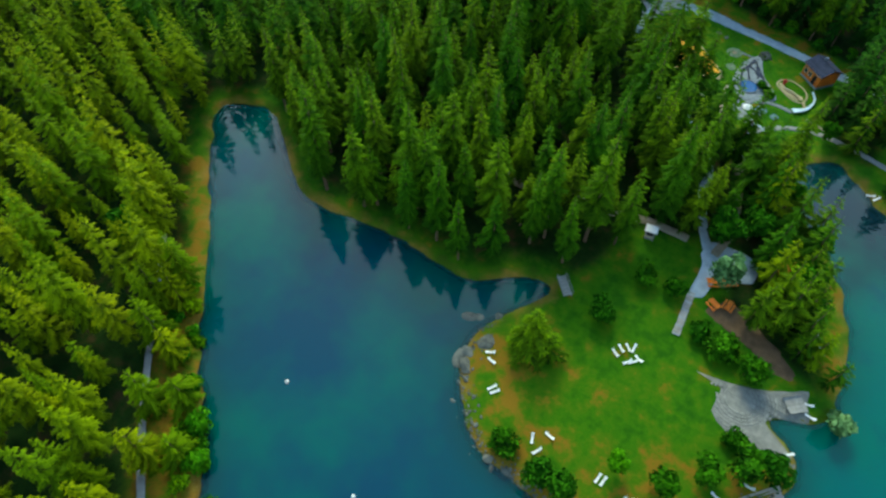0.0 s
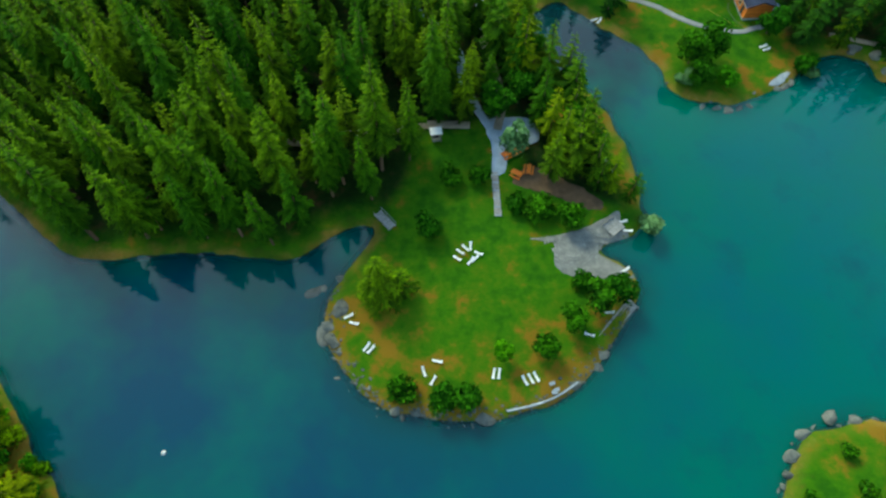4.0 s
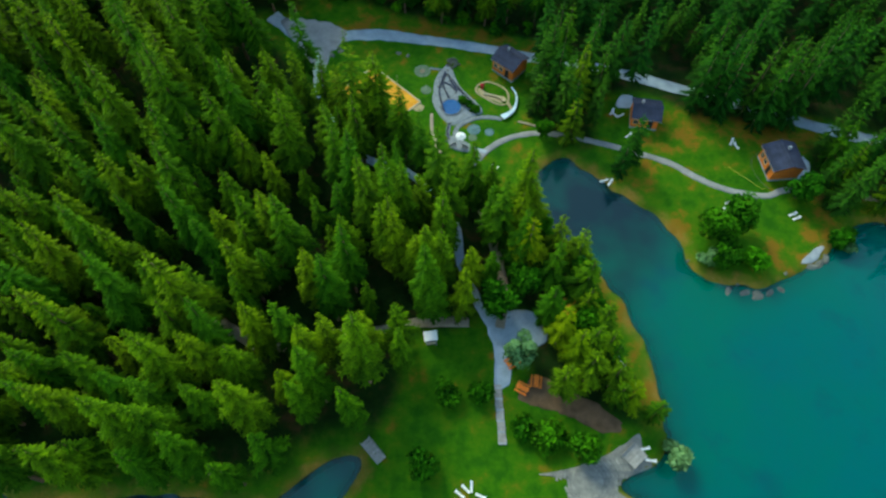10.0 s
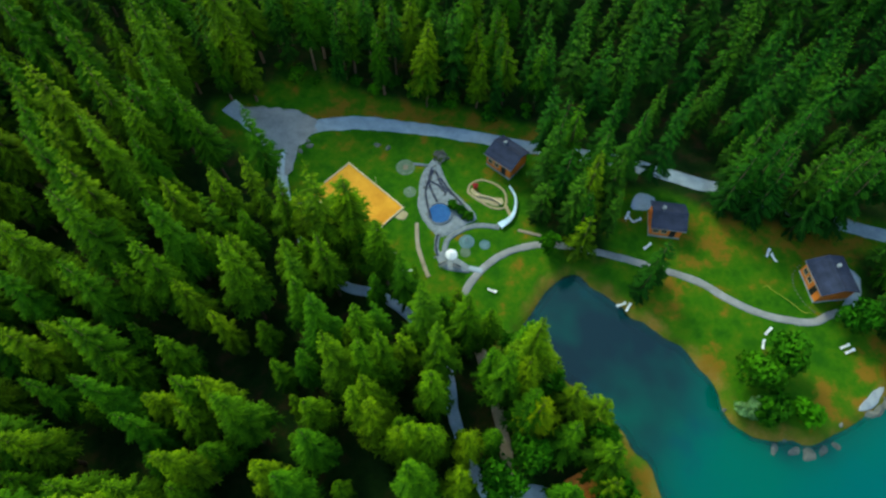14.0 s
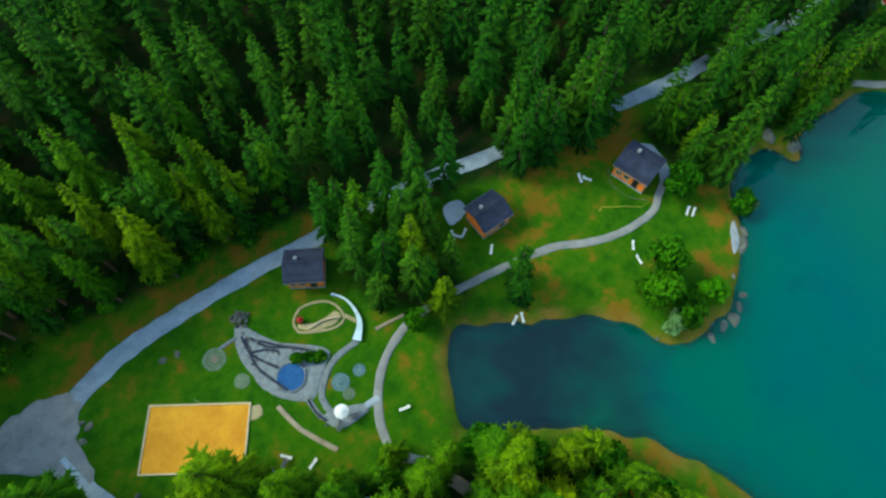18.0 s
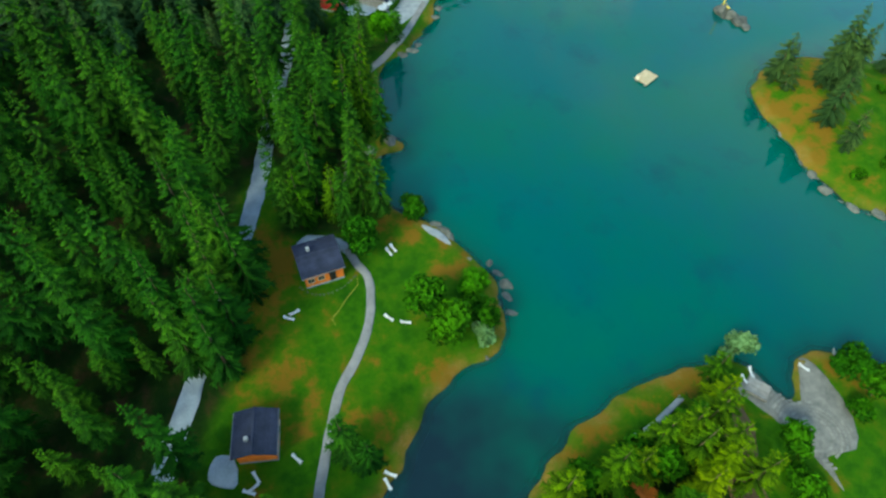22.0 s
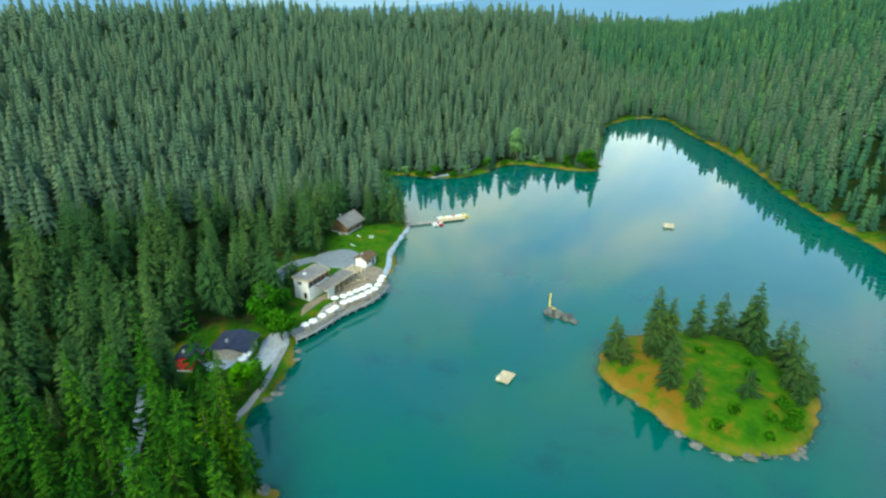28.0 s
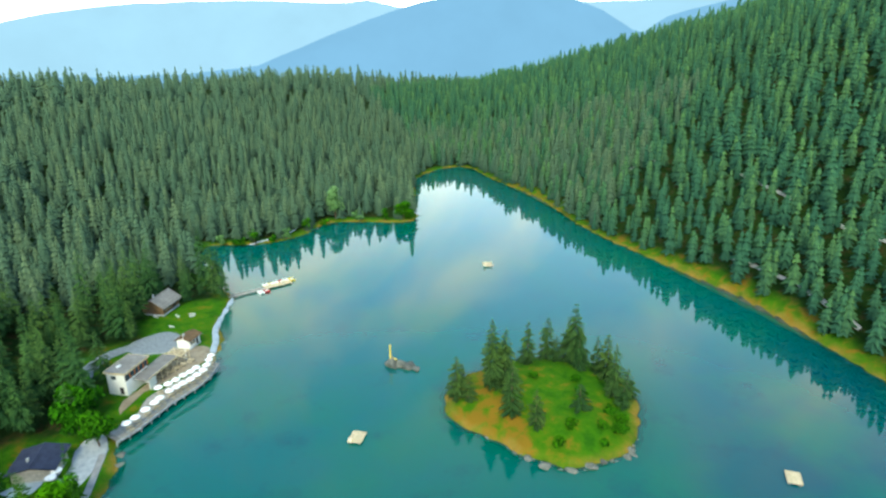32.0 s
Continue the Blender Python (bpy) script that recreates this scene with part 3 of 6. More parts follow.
# ---- trees ----
def spruce_arrays(rng, high, wide, whorls, per, bare=0.17):
    """A spruce crown: whorls of drooping branches, each a narrow bent blade with hanging side twigs."""
    k = np.repeat(np.arange(whorls), per)
    u = np.clip((k + rng.uniform(-0.5, 0.5, k.size)) / whorls, 0, 0.995)
    ang = rng.uniform(0, 2 * np.pi, whorls)[k] + np.tile(np.arange(per), whorls) * 2 * np.pi / per + rng.normal(0, 0.25, k.size)
    lop = 1 + 0.16 * np.cos(ang - rng.uniform(0, 6.28)) + 0.12 * np.cos(2 * ang + rng.uniform(0, 6.28))
    spread = rng.uniform(0.8, 1.18, whorls)[k]
    length = wide * 1.08 * (1 - u) ** 0.78 * (0.62 + 0.38 * step01(0, 0.22, u)) * rng.uniform(0.66, 1.2, k.size) * lop * spread + 0.22
    zb = high * (bare + (1 - bare) * u) + 0.12 * length
    out = np.stack([np.cos(ang), np.sin(ang), 0 * ang], 1)
    side = np.stack([-np.sin(ang), np.cos(ang), 0 * ang], 1)
    up = np.array([0, 0, 1.0])
    droop = rng.uniform(0.30, 0.58, k.size) * (1.15 - 0.75 * u)

    def at(f, s, dz):
        return out * (f * length)[:, None] + side * (s * length)[:, None] + up * (zb - droop * length * dz)[:, None]

    p = [at(0.02, 0, 0.0), at(0.55, 0.15, 0.66), at(0.55, -0.15, 0.66), at(1.0, 0, 0.92), at(0.55, 0, 0.42)]
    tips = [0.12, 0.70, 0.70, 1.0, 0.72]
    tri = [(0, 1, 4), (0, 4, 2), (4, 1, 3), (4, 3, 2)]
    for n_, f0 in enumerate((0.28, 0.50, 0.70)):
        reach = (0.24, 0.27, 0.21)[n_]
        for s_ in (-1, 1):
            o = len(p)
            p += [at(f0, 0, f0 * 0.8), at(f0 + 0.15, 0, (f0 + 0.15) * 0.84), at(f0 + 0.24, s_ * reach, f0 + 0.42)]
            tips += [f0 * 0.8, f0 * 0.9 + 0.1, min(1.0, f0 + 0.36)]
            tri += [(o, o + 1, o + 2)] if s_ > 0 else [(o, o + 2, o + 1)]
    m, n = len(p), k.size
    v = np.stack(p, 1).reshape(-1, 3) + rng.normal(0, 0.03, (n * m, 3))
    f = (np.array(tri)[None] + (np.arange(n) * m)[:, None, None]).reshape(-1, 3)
    # lower and inner parts get less: shade within the crown goes into the colour
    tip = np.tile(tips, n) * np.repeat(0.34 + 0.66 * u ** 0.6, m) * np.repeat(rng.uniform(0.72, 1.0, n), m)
    lead = np.array([[0.07, 0, high * 0.9], [-0.05, 0.06, high * 0.9], [-0.05, -0.06, high * 0.9], [0, 0, high * 1.02]])
    f = np.concatenate([f, np.array([[0, 1, 3], [1, 2, 3], [2, 0, 3]]) + len(v)])
    return np.concatenate([v, lead]), f, np.concatenate([tip, [0.6, 0.6, 0.6, 1.0]])


def far_spruce_arrays(rng, high, wide, layers, points):
    """A spruce seen from far: ragged drooping skirts of branches round a thin spire."""
    V, F, T = [], [], []
    lop_at, lop = rng.uniform(0, 6.28), rng.uniform(0.08, 0.24)
    for k in range(layers):
        u = (k + rng.uniform(-0.25, 0.25)) / layers
        r = wide * 1.12 * (1 - 0.94 * max(u, 0)) ** 0.82 * (0.72 + 0.28 * min(1, max(u, 0) * 5)) * rng.uniform(0.85, 1.15)
        z = high * (0.14 + 0.83 * u)
        a = np.arange(points) * 2 * np.pi / points + rng.uniform(0, 6.28) + rng.normal(0, 0.12, points)
        reach = r * np.where(np.arange(points) % 2 == 0, 1.0, 0.52) * rng.uniform(0.72, 1.18, points) * (1 + lop * np.cos(a - lop_at))
        drop = -0.42 * reach * (1.1 - 0.6 * max(u, 0))
        o = len(V) * (points + 1)
        ring = np.stack([reach * np.cos(a), reach * np.sin(a), z + drop], 1)
        V.append(np.concatenate([[[0, 0, z + high * 0.83 / layers * 1.15]], ring]))
        F += [(o, o + 1 + i, o + 1 + (i + 1) % points) for i in range(points)]
        # light top and dark foot of the crown, painted through the tip value
        edge_tip = np.where(np.arange(points) % 2 == 0, 1.0, 0.45) * (0.30 + 0.70 * max(u, 0) ** 0.8) * rng.uniform(0.65, 1.0, points)
        T.append(np.concatenate([[0.22 + 0.2 * max(u, 0)], edge_tip]))
    return np.concatenate(V), np.array(F), np.concatenate(T)


def trunk_arrays(rng, high, thick, sides=6, lean=0.0):
    zs = np.array([-0.6, 0.15, high * 0.3, high * 0.65, high])
    rs = np.array([thick * 1.35, thick, thick * 0.8, thick * 0.5, thick * 0.12])
    a = np.arange(sides) * 2 * np.pi / sides
    bend = np.cumsum(np.r_[0, rng.normal(0, lean, 4)])
    v = np.concatenate([np.stack([r * np.cos(a) + o, r * np.sin(a), 0 * a + z], 1) for z, r, o in zip(zs, rs, bend)])
    f = [(i * sides + j, i * sides + (j + 1) % sides, (i + 1) * sides + (j + 1) % sides, (i + 1) * sides + j)
         for i in range(4) for j in range(sides)]
    return v, f


def empty_thing(name, m, label, category, group=""):
    ob = new(name)
    ob.empty_display_size = 0.3
    ob.matrix_world = m
    return tagged(ob, label, category, group)


def spruce_thing(seed, high, wide, label):
    rng = np.random.default_rng(seed)
    root = empty_thing("spruce", pose(0, 0, 0), label, "spruce", "spruces of the wood")
    v, f = trunk_arrays(rng, high * 0.97, 0.10 + high * 0.009)
    mesh_object("trunk", v, f, BARK, root, True)
    v, f, tip = spruce_arrays(rng, high, wide, int(high * 0.95), 10, 0.22)
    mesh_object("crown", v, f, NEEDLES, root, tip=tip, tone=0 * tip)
    return root


def free_ground(x, y, margin=1.5):
    """Where a forest tree may stand."""
    d = shore_distance(x, y)
    ok = d > np.where(x > 72, 1.2, margin)
    for c in CLEARINGS:
        ok &= ~(inside(c, x, y) & (away(c, x, y, True) > 0.6))
    for line, width, name, _ in WAYS:
        way = -2.0 if name == "road_branch" else -0.4 if name in ("road_spur", "wood_path", "forest_path", "bank_path") else 1.6
        ok &= away(np.array(line, float), x, y) > width / 2 + np.where((x > 79) | ((x > 12) & (x < 33) & (y > 32)) | ((x > 43) & (x < 63) & (y > 26)), -0.6, way)
    return ok & ~inside(isle, x, y)


def scatter(x0, x1, y0, y1, gap, seed, loose=0.36):
    rng = np.random.default_rng(seed)
    gx_, gy_ = np.meshgrid(np.arange(x0, x1, gap), np.arange(y0, y1, gap * 0.87))
    gx_ = gx_ + (np.arange(gx_.shape[0]) % 2)[:, None] * gap / 2
    return gx_.ravel() + rng.uniform(-loose, loose, gx_.size) * gap, gy_.ravel() + rng.uniform(-loose, loose, gx_.size) * gap, rng


# the wood that the camera passes over: single spruces
kinds = [spruce_thing(40 + i, h, w, lab) for i, (h, w, lab) in enumerate((
    (23.0, 3.1, "tall green spruce with drooping branches in the wood"), (19.5, 3.1, "dense green spruce with yellowish shoots"),
    (25.5, 3.2, "very tall spruce with a pointed crown"), (16.0, 2.6, "slender young spruce among taller ones"),
    (22.0, 2.8, "narrow dark green spruce with a bare lower trunk")))]
NEAR = (-85, 12, -42, 70)
tx, ty, rng = scatter(*NEAR, 6.1, 11, 0.44)
ok = free_ground(tx, ty) & ~((tx > 6) & (ty < 2))
ok &= away(np.array(SPUR_VIEW, float), tx, ty) > 6.0
tx, ty = tx[ok], ty[ok]
order = np.argsort(np.hypot((tx + 12) / 1.3, ty + 12))[:290]
tx, ty = tx[order], ty[order]
tz = height(tx, ty)
for i, (x, y, z) in enumerate(zip(tx, ty, tz)):
    s = rng.uniform(0.74, 1.12)
    m = pose(x, y, z - 0.1, rng.normal(0, 1.2), rng.normal(0, 1.2), rng.uniform(0, 360)) @ Matrix.Diagonal((s * rng.uniform(0.92, 1.1), s, s, 1))
    t = copy_thing(kinds[i % len(kinds)], Matrix())
    t.matrix_basis = m
for kind in kinds:
    for o in (*kind.children_recursive, kind):
        bpy.data.objects.remove(o)
taken = np.stack([tx, ty], 1)
HEADLAND_WOOD = np.array([(8, -30), (6, -14), (6, 2), (9, 12), (20, 3), (34, -20), (32, -34)], float)


def forest(name, x, y, seed, whorls, per, fine, label, high=(16.5, 24), variants=6, wide=(3.2, 4.2), mat=NEEDLES):
    """Many spruces in one mesh."""
    rng = np.random.default_rng(seed)
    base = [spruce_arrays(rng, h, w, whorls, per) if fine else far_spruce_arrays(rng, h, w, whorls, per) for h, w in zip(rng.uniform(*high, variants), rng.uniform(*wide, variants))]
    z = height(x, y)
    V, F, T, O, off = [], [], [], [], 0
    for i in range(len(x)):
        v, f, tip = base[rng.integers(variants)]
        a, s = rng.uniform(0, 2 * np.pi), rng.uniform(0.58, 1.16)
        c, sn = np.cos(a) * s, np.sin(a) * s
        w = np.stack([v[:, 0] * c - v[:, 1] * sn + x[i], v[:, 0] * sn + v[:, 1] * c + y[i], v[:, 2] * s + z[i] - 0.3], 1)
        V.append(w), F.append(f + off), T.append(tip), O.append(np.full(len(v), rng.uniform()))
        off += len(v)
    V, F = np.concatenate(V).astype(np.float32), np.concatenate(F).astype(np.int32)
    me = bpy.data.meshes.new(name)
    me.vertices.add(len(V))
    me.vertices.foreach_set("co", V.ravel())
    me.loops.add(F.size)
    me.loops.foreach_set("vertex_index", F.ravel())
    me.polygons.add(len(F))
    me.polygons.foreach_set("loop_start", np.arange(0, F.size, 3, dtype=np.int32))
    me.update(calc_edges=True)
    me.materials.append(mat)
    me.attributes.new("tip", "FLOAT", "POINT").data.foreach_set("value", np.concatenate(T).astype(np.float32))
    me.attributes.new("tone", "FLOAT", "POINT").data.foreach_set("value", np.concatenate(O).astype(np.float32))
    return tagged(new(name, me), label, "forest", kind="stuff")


# woods round about
mx, my, _ = scatter(-165, 112, -130, 118, 5.7, 21, 0.44)
ok = free_ground(mx, my) & (my > -112)
gone = np.array([np.min((taken[:, 0] - a) ** 2 + (taken[:, 1] - b_) ** 2) < 12 for a, b_ in zip(mx, my)])
ok &= ~gone & ~inside(HEADLAND_WOOD, mx, my)
north = ok & ((mx > 5) | (my > 49))
forest("forest_north", mx[north], my[north], 31, 13, 8, True, "dense dark green spruce forest above the road", high=(17, 24), wide=(2.5, 3.1), mat=DARK_NEEDLES)
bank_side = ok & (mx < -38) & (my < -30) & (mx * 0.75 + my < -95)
forest("forest_bank", mx[bank_side], my[bank_side], 37, 14, 8, True, "yellowish spruces on the west bank", high=(17, 24), wide=(2.6, 3.2), mat=LIT_NEEDLES)
west_side = ok & ~north & ~bank_side
forest("forest_west", mx[west_side], my[west_side], 35, 14, 8, True, "green spruce forest west of the meadows", high=(17, 24), wide=(2.6, 3.2))

lx, ly, _ = scatter(112, 430, -330, 130, 5.6, 22, 0.6)
d_ = shore_distance(lx, ly)
ok = free_ground(lx, ly) & (d_ < 330)
beside = ok & (lx < 190) & (ly > -85) & (ly < 60)
forest("forest_restaurant", lx[beside], ly[beside], 36, 15, 9, True, "spruce forest round the restaurant and bath house", high=(14, 20), wide=(2.5, 3.1), mat=LAKE_NEEDLES)
ok &= ~beside
forest("forest_east", lx[ok], ly[ok], 32, 9, 12, False, "dense spruce forest behind the bathing place", high=(11.5, 17), wide=(2.7, 3.5), mat=HAZE_NEEDLES)

sx, sy, _ = scatter(-60, 420, -560, -100, 5.7, 23, 0.6)
across_ = -0.538 * sx - 0.843 * (sy + 137)
ok = free_ground(sx, sy) & (across_ > -20) & (across_ < 330) & (sy < -112)
forest("forest_slope", sx[ok], sy[ok], 33, 8, 12, False, "spruce forest on the steep slope above the shore", high=(10.5, 16), wide=(2.6, 3.3), mat=SLOPE_NEEDLES)

fx, fy, _ = scatter(100, 950, -1000, 260, 11, 24, 0.5)
d_ = np.hypot(fx - 2, fy - 23)
az = np.degrees(np.arctan2(fx - 2, fy - 23))
ok = (d_ > 330) & (d_ < 820) & (az > 82) & (az < 182)
ok[ok] = shore_distance(fx[ok], fy[ok]) > 4
ok &= ~((fx < 430) & (fy > -330)) & ~((-0.538 * fx - 0.843 * (fy + 137) < 330) & (fx < 420) & (fy > -660) & (-0.538 * fx - 0.843 * (fy + 137) > -20))
forest("forest_far", fx[ok], fy[ok], 34, 7, 10, False, "far spruce forest on the hills", high=(14, 20), wide=(3.4, 4.2), mat=HAZE_NEEDLES)


# ---- mountains far off ----
def ridge(name, far, az0, az1, profile, col, seed):
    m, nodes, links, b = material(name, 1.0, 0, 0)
    # the ridge glows by itself, with the blue haze put into its colour
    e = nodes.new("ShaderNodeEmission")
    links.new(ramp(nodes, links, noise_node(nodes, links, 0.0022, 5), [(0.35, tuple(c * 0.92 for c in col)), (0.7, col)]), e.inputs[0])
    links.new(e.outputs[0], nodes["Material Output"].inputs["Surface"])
    az_ = np.linspace(az0, az1, 160)
    el = np.interp(az_, *zip(*profile))
    el = el + np.array([noise.fractal(Vector((a * 0.22, seed, 0)), 0.9, 2, 5) for a in az_]) * 0.12
    ar = np.radians(az_)
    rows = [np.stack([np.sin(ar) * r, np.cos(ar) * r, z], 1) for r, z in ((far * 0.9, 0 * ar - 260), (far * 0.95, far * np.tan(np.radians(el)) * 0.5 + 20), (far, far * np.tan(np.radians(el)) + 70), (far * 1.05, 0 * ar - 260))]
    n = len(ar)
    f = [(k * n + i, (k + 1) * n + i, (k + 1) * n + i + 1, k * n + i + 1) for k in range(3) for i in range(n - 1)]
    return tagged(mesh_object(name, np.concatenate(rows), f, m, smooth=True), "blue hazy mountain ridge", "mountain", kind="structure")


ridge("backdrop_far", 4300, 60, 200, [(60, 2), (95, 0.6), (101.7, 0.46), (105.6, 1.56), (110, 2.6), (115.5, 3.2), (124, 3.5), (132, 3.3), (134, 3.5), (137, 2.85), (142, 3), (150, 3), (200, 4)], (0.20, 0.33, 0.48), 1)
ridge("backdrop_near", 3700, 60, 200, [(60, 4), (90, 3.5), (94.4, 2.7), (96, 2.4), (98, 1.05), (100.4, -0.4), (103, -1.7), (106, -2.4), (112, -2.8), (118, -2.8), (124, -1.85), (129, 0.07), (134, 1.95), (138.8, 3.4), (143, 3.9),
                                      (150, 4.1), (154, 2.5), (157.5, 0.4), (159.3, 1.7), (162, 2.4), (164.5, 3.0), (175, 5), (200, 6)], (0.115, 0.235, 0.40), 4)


# ---- shapes for things ----
def box(sx, sy, sz, at=(0, 0, 0), bevel=0.02, rz=0.0):
    """A block with chamfered edges, centred at a place."""
    bm = bmesh.new()
    bmesh.ops.create_cube(bm, size=1.0)
    bmesh.ops.scale(bm, vec=(sx, sy, sz), verts=bm.verts)
    if bevel:
        bmesh.ops.bevel(bm, geom=bm.edges[:], offset=min(bevel, 0.3 * min(sx, sy, sz)), segments=1, affect="EDGES")
    bmesh.ops.transform(bm, matrix=pose(*at, 0, 0, rz), verts=bm.verts)
    bm.verts.index_update()
    s = [v.co[:] for v in bm.verts], [[v.index for v in f.verts] for f in bm.faces]
    bm.free()
    return s


def lathe(profile, sides=12, at=(0, 0, 0)):
    """A turned shape from rows of radius and height."""
    v, f = [], []
    for r, z in profile:
        v += [(at[0] + r * math.cos(a * 2 * math.pi / sides), at[1] + r * math.sin(a * 2 * math.pi / sides), at[2] + z) for a in range(sides)]
    for i in range(len(profile) - 1):
        f += [(i * sides + j, i * sides + (j + 1) % sides, (i + 1) * sides + (j + 1) % sides, (i + 1) * sides + j) for j in range(sides)]
    f += [tuple(range(sides))[::-1], tuple(range((len(profile) - 1) * sides, len(profile) * sides))]
    return v, f


def joined(*shapes):
    v, f = [], []
    for a, b_ in shapes:
        f += [[i + len(v) for i in q] for q in b_]
        v += list(a)
    return v, f


def turned(shape, m):
    return [(m @ Vector(v))[:] for v in shape[0]], shape[1]


def part(name, shape, mat, parent, label="", smooth=False):
    ob = mesh_object(name, shape[0], shape[1], mat, parent, smooth)
    return tagged(ob, label) if label else ob


def lie(x, y, rz=0.0, lift=0.0):
    """A pose on the ground."""
    return pose(x, y, float(height(x, y)) + lift, 0, 0, rz)


def prism(outline, z0, z1):
    n = len(outline)
    v = [(x, y, z0) for x, y in outline] + [(x, y, z1) for x, y in outline]
    return v, [tuple(range(n))[::-1], tuple(range(n, 2 * n))] + [(i, (i + 1) % n, n + (i + 1) % n, n + i) for i in range(n)]


def pad(name, outline, mat, lift, label, category="paving", rough=0.25, seed=0):
    """A flat patch draped over the ground, with an uneven rim that runs down into it."""
    o = smooth_line(outline, 0.7, True)
    c = o.mean(0)
    wav = np.array([noise.noise(Vector((x * 0.9, y * 0.9, seed))) for x, y in o]) * rough
    o = o + (o - c) / (np.linalg.norm(o - c, axis=1)[:, None] + 1e-6) * wav[:, None]
    rings, n = (1.03, 1.0, 0.85, 0.7, 0.55, 0.4, 0.25, 0.1), len(o)
    v = []
    for k, r in enumerate(rings):
        q = c + (o - c) * r
        v.append(np.column_stack([q, height(q[:, 0], q[:, 1]) + (lift if k else -0.08)]))
    v = np.concatenate(v)
    f = [(k * n + i, k * n + (i + 1) % n, (k + 1) * n + (i + 1) % n, (k + 1) * n + i) for k in range(len(rings) - 1) for i in range(n)]
    f.append(tuple((len(rings) - 1) * n + i for i in range(n)))
    return tagged(mesh_object(name, v, f, mat, smooth=True), label, category, kind="structure")


def boulder(seed, size, flat=0.6):
    bm = bmesh.new()
    bmesh.ops.create_icosphere(bm, subdivisions=2, radius=1.0)
    for v in bm.verts:
        n = noise.fractal(v.co * 1.3 + Vector((seed * 3.1, 0, 0)), 0.8, 2, 3)
        v.co *= 1.12 + 0.4 * n
        for cut in range(7):
            way = Vector((math.sin(cut * 2.4 + seed), math.cos(cut * 2.4 + seed), math.sin(cut * 1.7 + seed * 2) * 0.9)).normalized()
            over = v.co.dot(way) - (0.62 + 0.06 * ((cut * 5 + seed) % 4))
            if over > 0:
                v.co -= way * over * 0.85
        v.co = Vector((v.co.x * size, v.co.y * size * 0.75, v.co.z * size * flat))
    s = [v.co[:] for v in bm.verts], [[v.index for v in f.verts] for f in bm.faces]
    bm.free()
    return s


rocks = [bpy.data.meshes.new("rock") for _ in range(6)]
for i, me in enumerate(rocks):
    v, f = boulder(i, 1.0, 0.45 + 0.06 * i)
    me.from_pydata(v, [], f)
    me.materials.append(ROCK)


def rock(x, y, size, turn, label="grey weathered rock at the water's edge", z=None, squash=1.0):
    ob = new("rock", rocks[int(abs(x * 7 + y * 3)) % 6])
    ob.matrix_world = pose(x, y, (max(float(height(x, y)), -0.15) if z is None else z), 0, 0, turn) @ Matrix.Diagonal((size, size, size * squash, 1))
    return tagged(ob, label, "rock", "rocks along the shore")


# ---- broadleaf trees and bushes ----
def leafy_arrays(rng, high, wide, leaves, low=0.12, size=0.42):
    """A crown of many small leaf sprays on uneven lobes."""
    lobes = 9
    la = rng.uniform(0, 2 * np.pi, lobes)
    lr = wide * 0.55 * np.sqrt(rng.uniform(0.05, 1, lobes))
    lz = high * rng.uniform(low + 0.18, 0.82, lobes)
    ls = wide * rng.uniform(0.38, 0.62, lobes)
    which = rng.integers(0, lobes, leaves)
    d = rng.normal(0, 1, (leaves, 3))
    d /= np.linalg.norm(d, axis=1)[:, None]
    d[:, 2] = np.where(d[:, 2] < -0.4, -d[:, 2], d[:, 2])
    r = ls[which] * rng.uniform(0.55, 1.08, leaves)
    c = np.stack([lr[which] * np.cos(la[which]), lr[which] * np.sin(la[which]), lz[which]], 1) + d * r[:, None] * np.array([1, 1, high / wide * 0.42])
    c[:, 2] = np.maximum(c[:, 2], high * low)
    a = d + rng.normal(0, 0.6, d.shape)
    a /= np.linalg.norm(a, axis=1)[:, None]
    t = np.cross(a, rng.normal(0, 1, a.shape))
    t /= np.linalg.norm(t, axis=1)[:, None] + 1e-9
    s = np.cross(a, t)
    w = size * rng.uniform(0.6, 1.3, leaves)[:, None]
    v = np.stack([c - t * w, c + s * w * 0.45 + a * 0.08, c + t * w, c - s * w * 0.45 - a * 0.05], 1).reshape(-1, 3)
    f = np.arange(leaves * 4).reshape(-1, 4)
    out = np.clip((r / ls[which] - 0.5) * 1.3 + 0.35 * d[:, 2], 0, 1)
    return v, f, np.repeat(out, 4)


def limb_arrays(rng, high, wide, thick):
    v, f = trunk_arrays(rng, high * 0.75, thick, 6, wide * 0.02)
    v, f = [tuple(q) for q in v], list(f)
    for k in range(5):
        a, z = rng.uniform(0, 2 * math.pi), high * rng.uniform(0.2, 0.5)
        end = Vector((math.cos(a) * wide * 0.6, math.sin(a) * wide * 0.6, z + high * 0.22))
        o = len(v)
        for p, r in ((Vector((0, 0, z)), thick * 0.5), (end, thick * 0.1)):
            v += [(p.x + r * math.cos(t), p.y + r * math.sin(t), p.z) for t in (0, 2.1, 4.2)]
        f += [(o + i, o + (i + 1) % 3, o + 3 + (i + 1) % 3, o + 3 + i) for i in range(3)]
    return v, f


def leafy_thing(name, seed, high, wide, mat, label, m, leaves=1500, size=0.42, low=0.12, group=""):
    rng = np.random.default_rng(seed)
    root = empty_thing(name, m, label, "bush" if name == "bush" else "tree", group)
    v, f = limb_arrays(rng, high, wide, 0.05 + high * 0.018)
    mesh_object("trunk", v, f, BARK, root, True)
    v, f, tip = leafy_arrays(rng, high, wide, leaves, low, size)
    mesh_object("crown", v, f, mat, root, tip=tip, tone=0 * tip + rng.uniform())
    return root


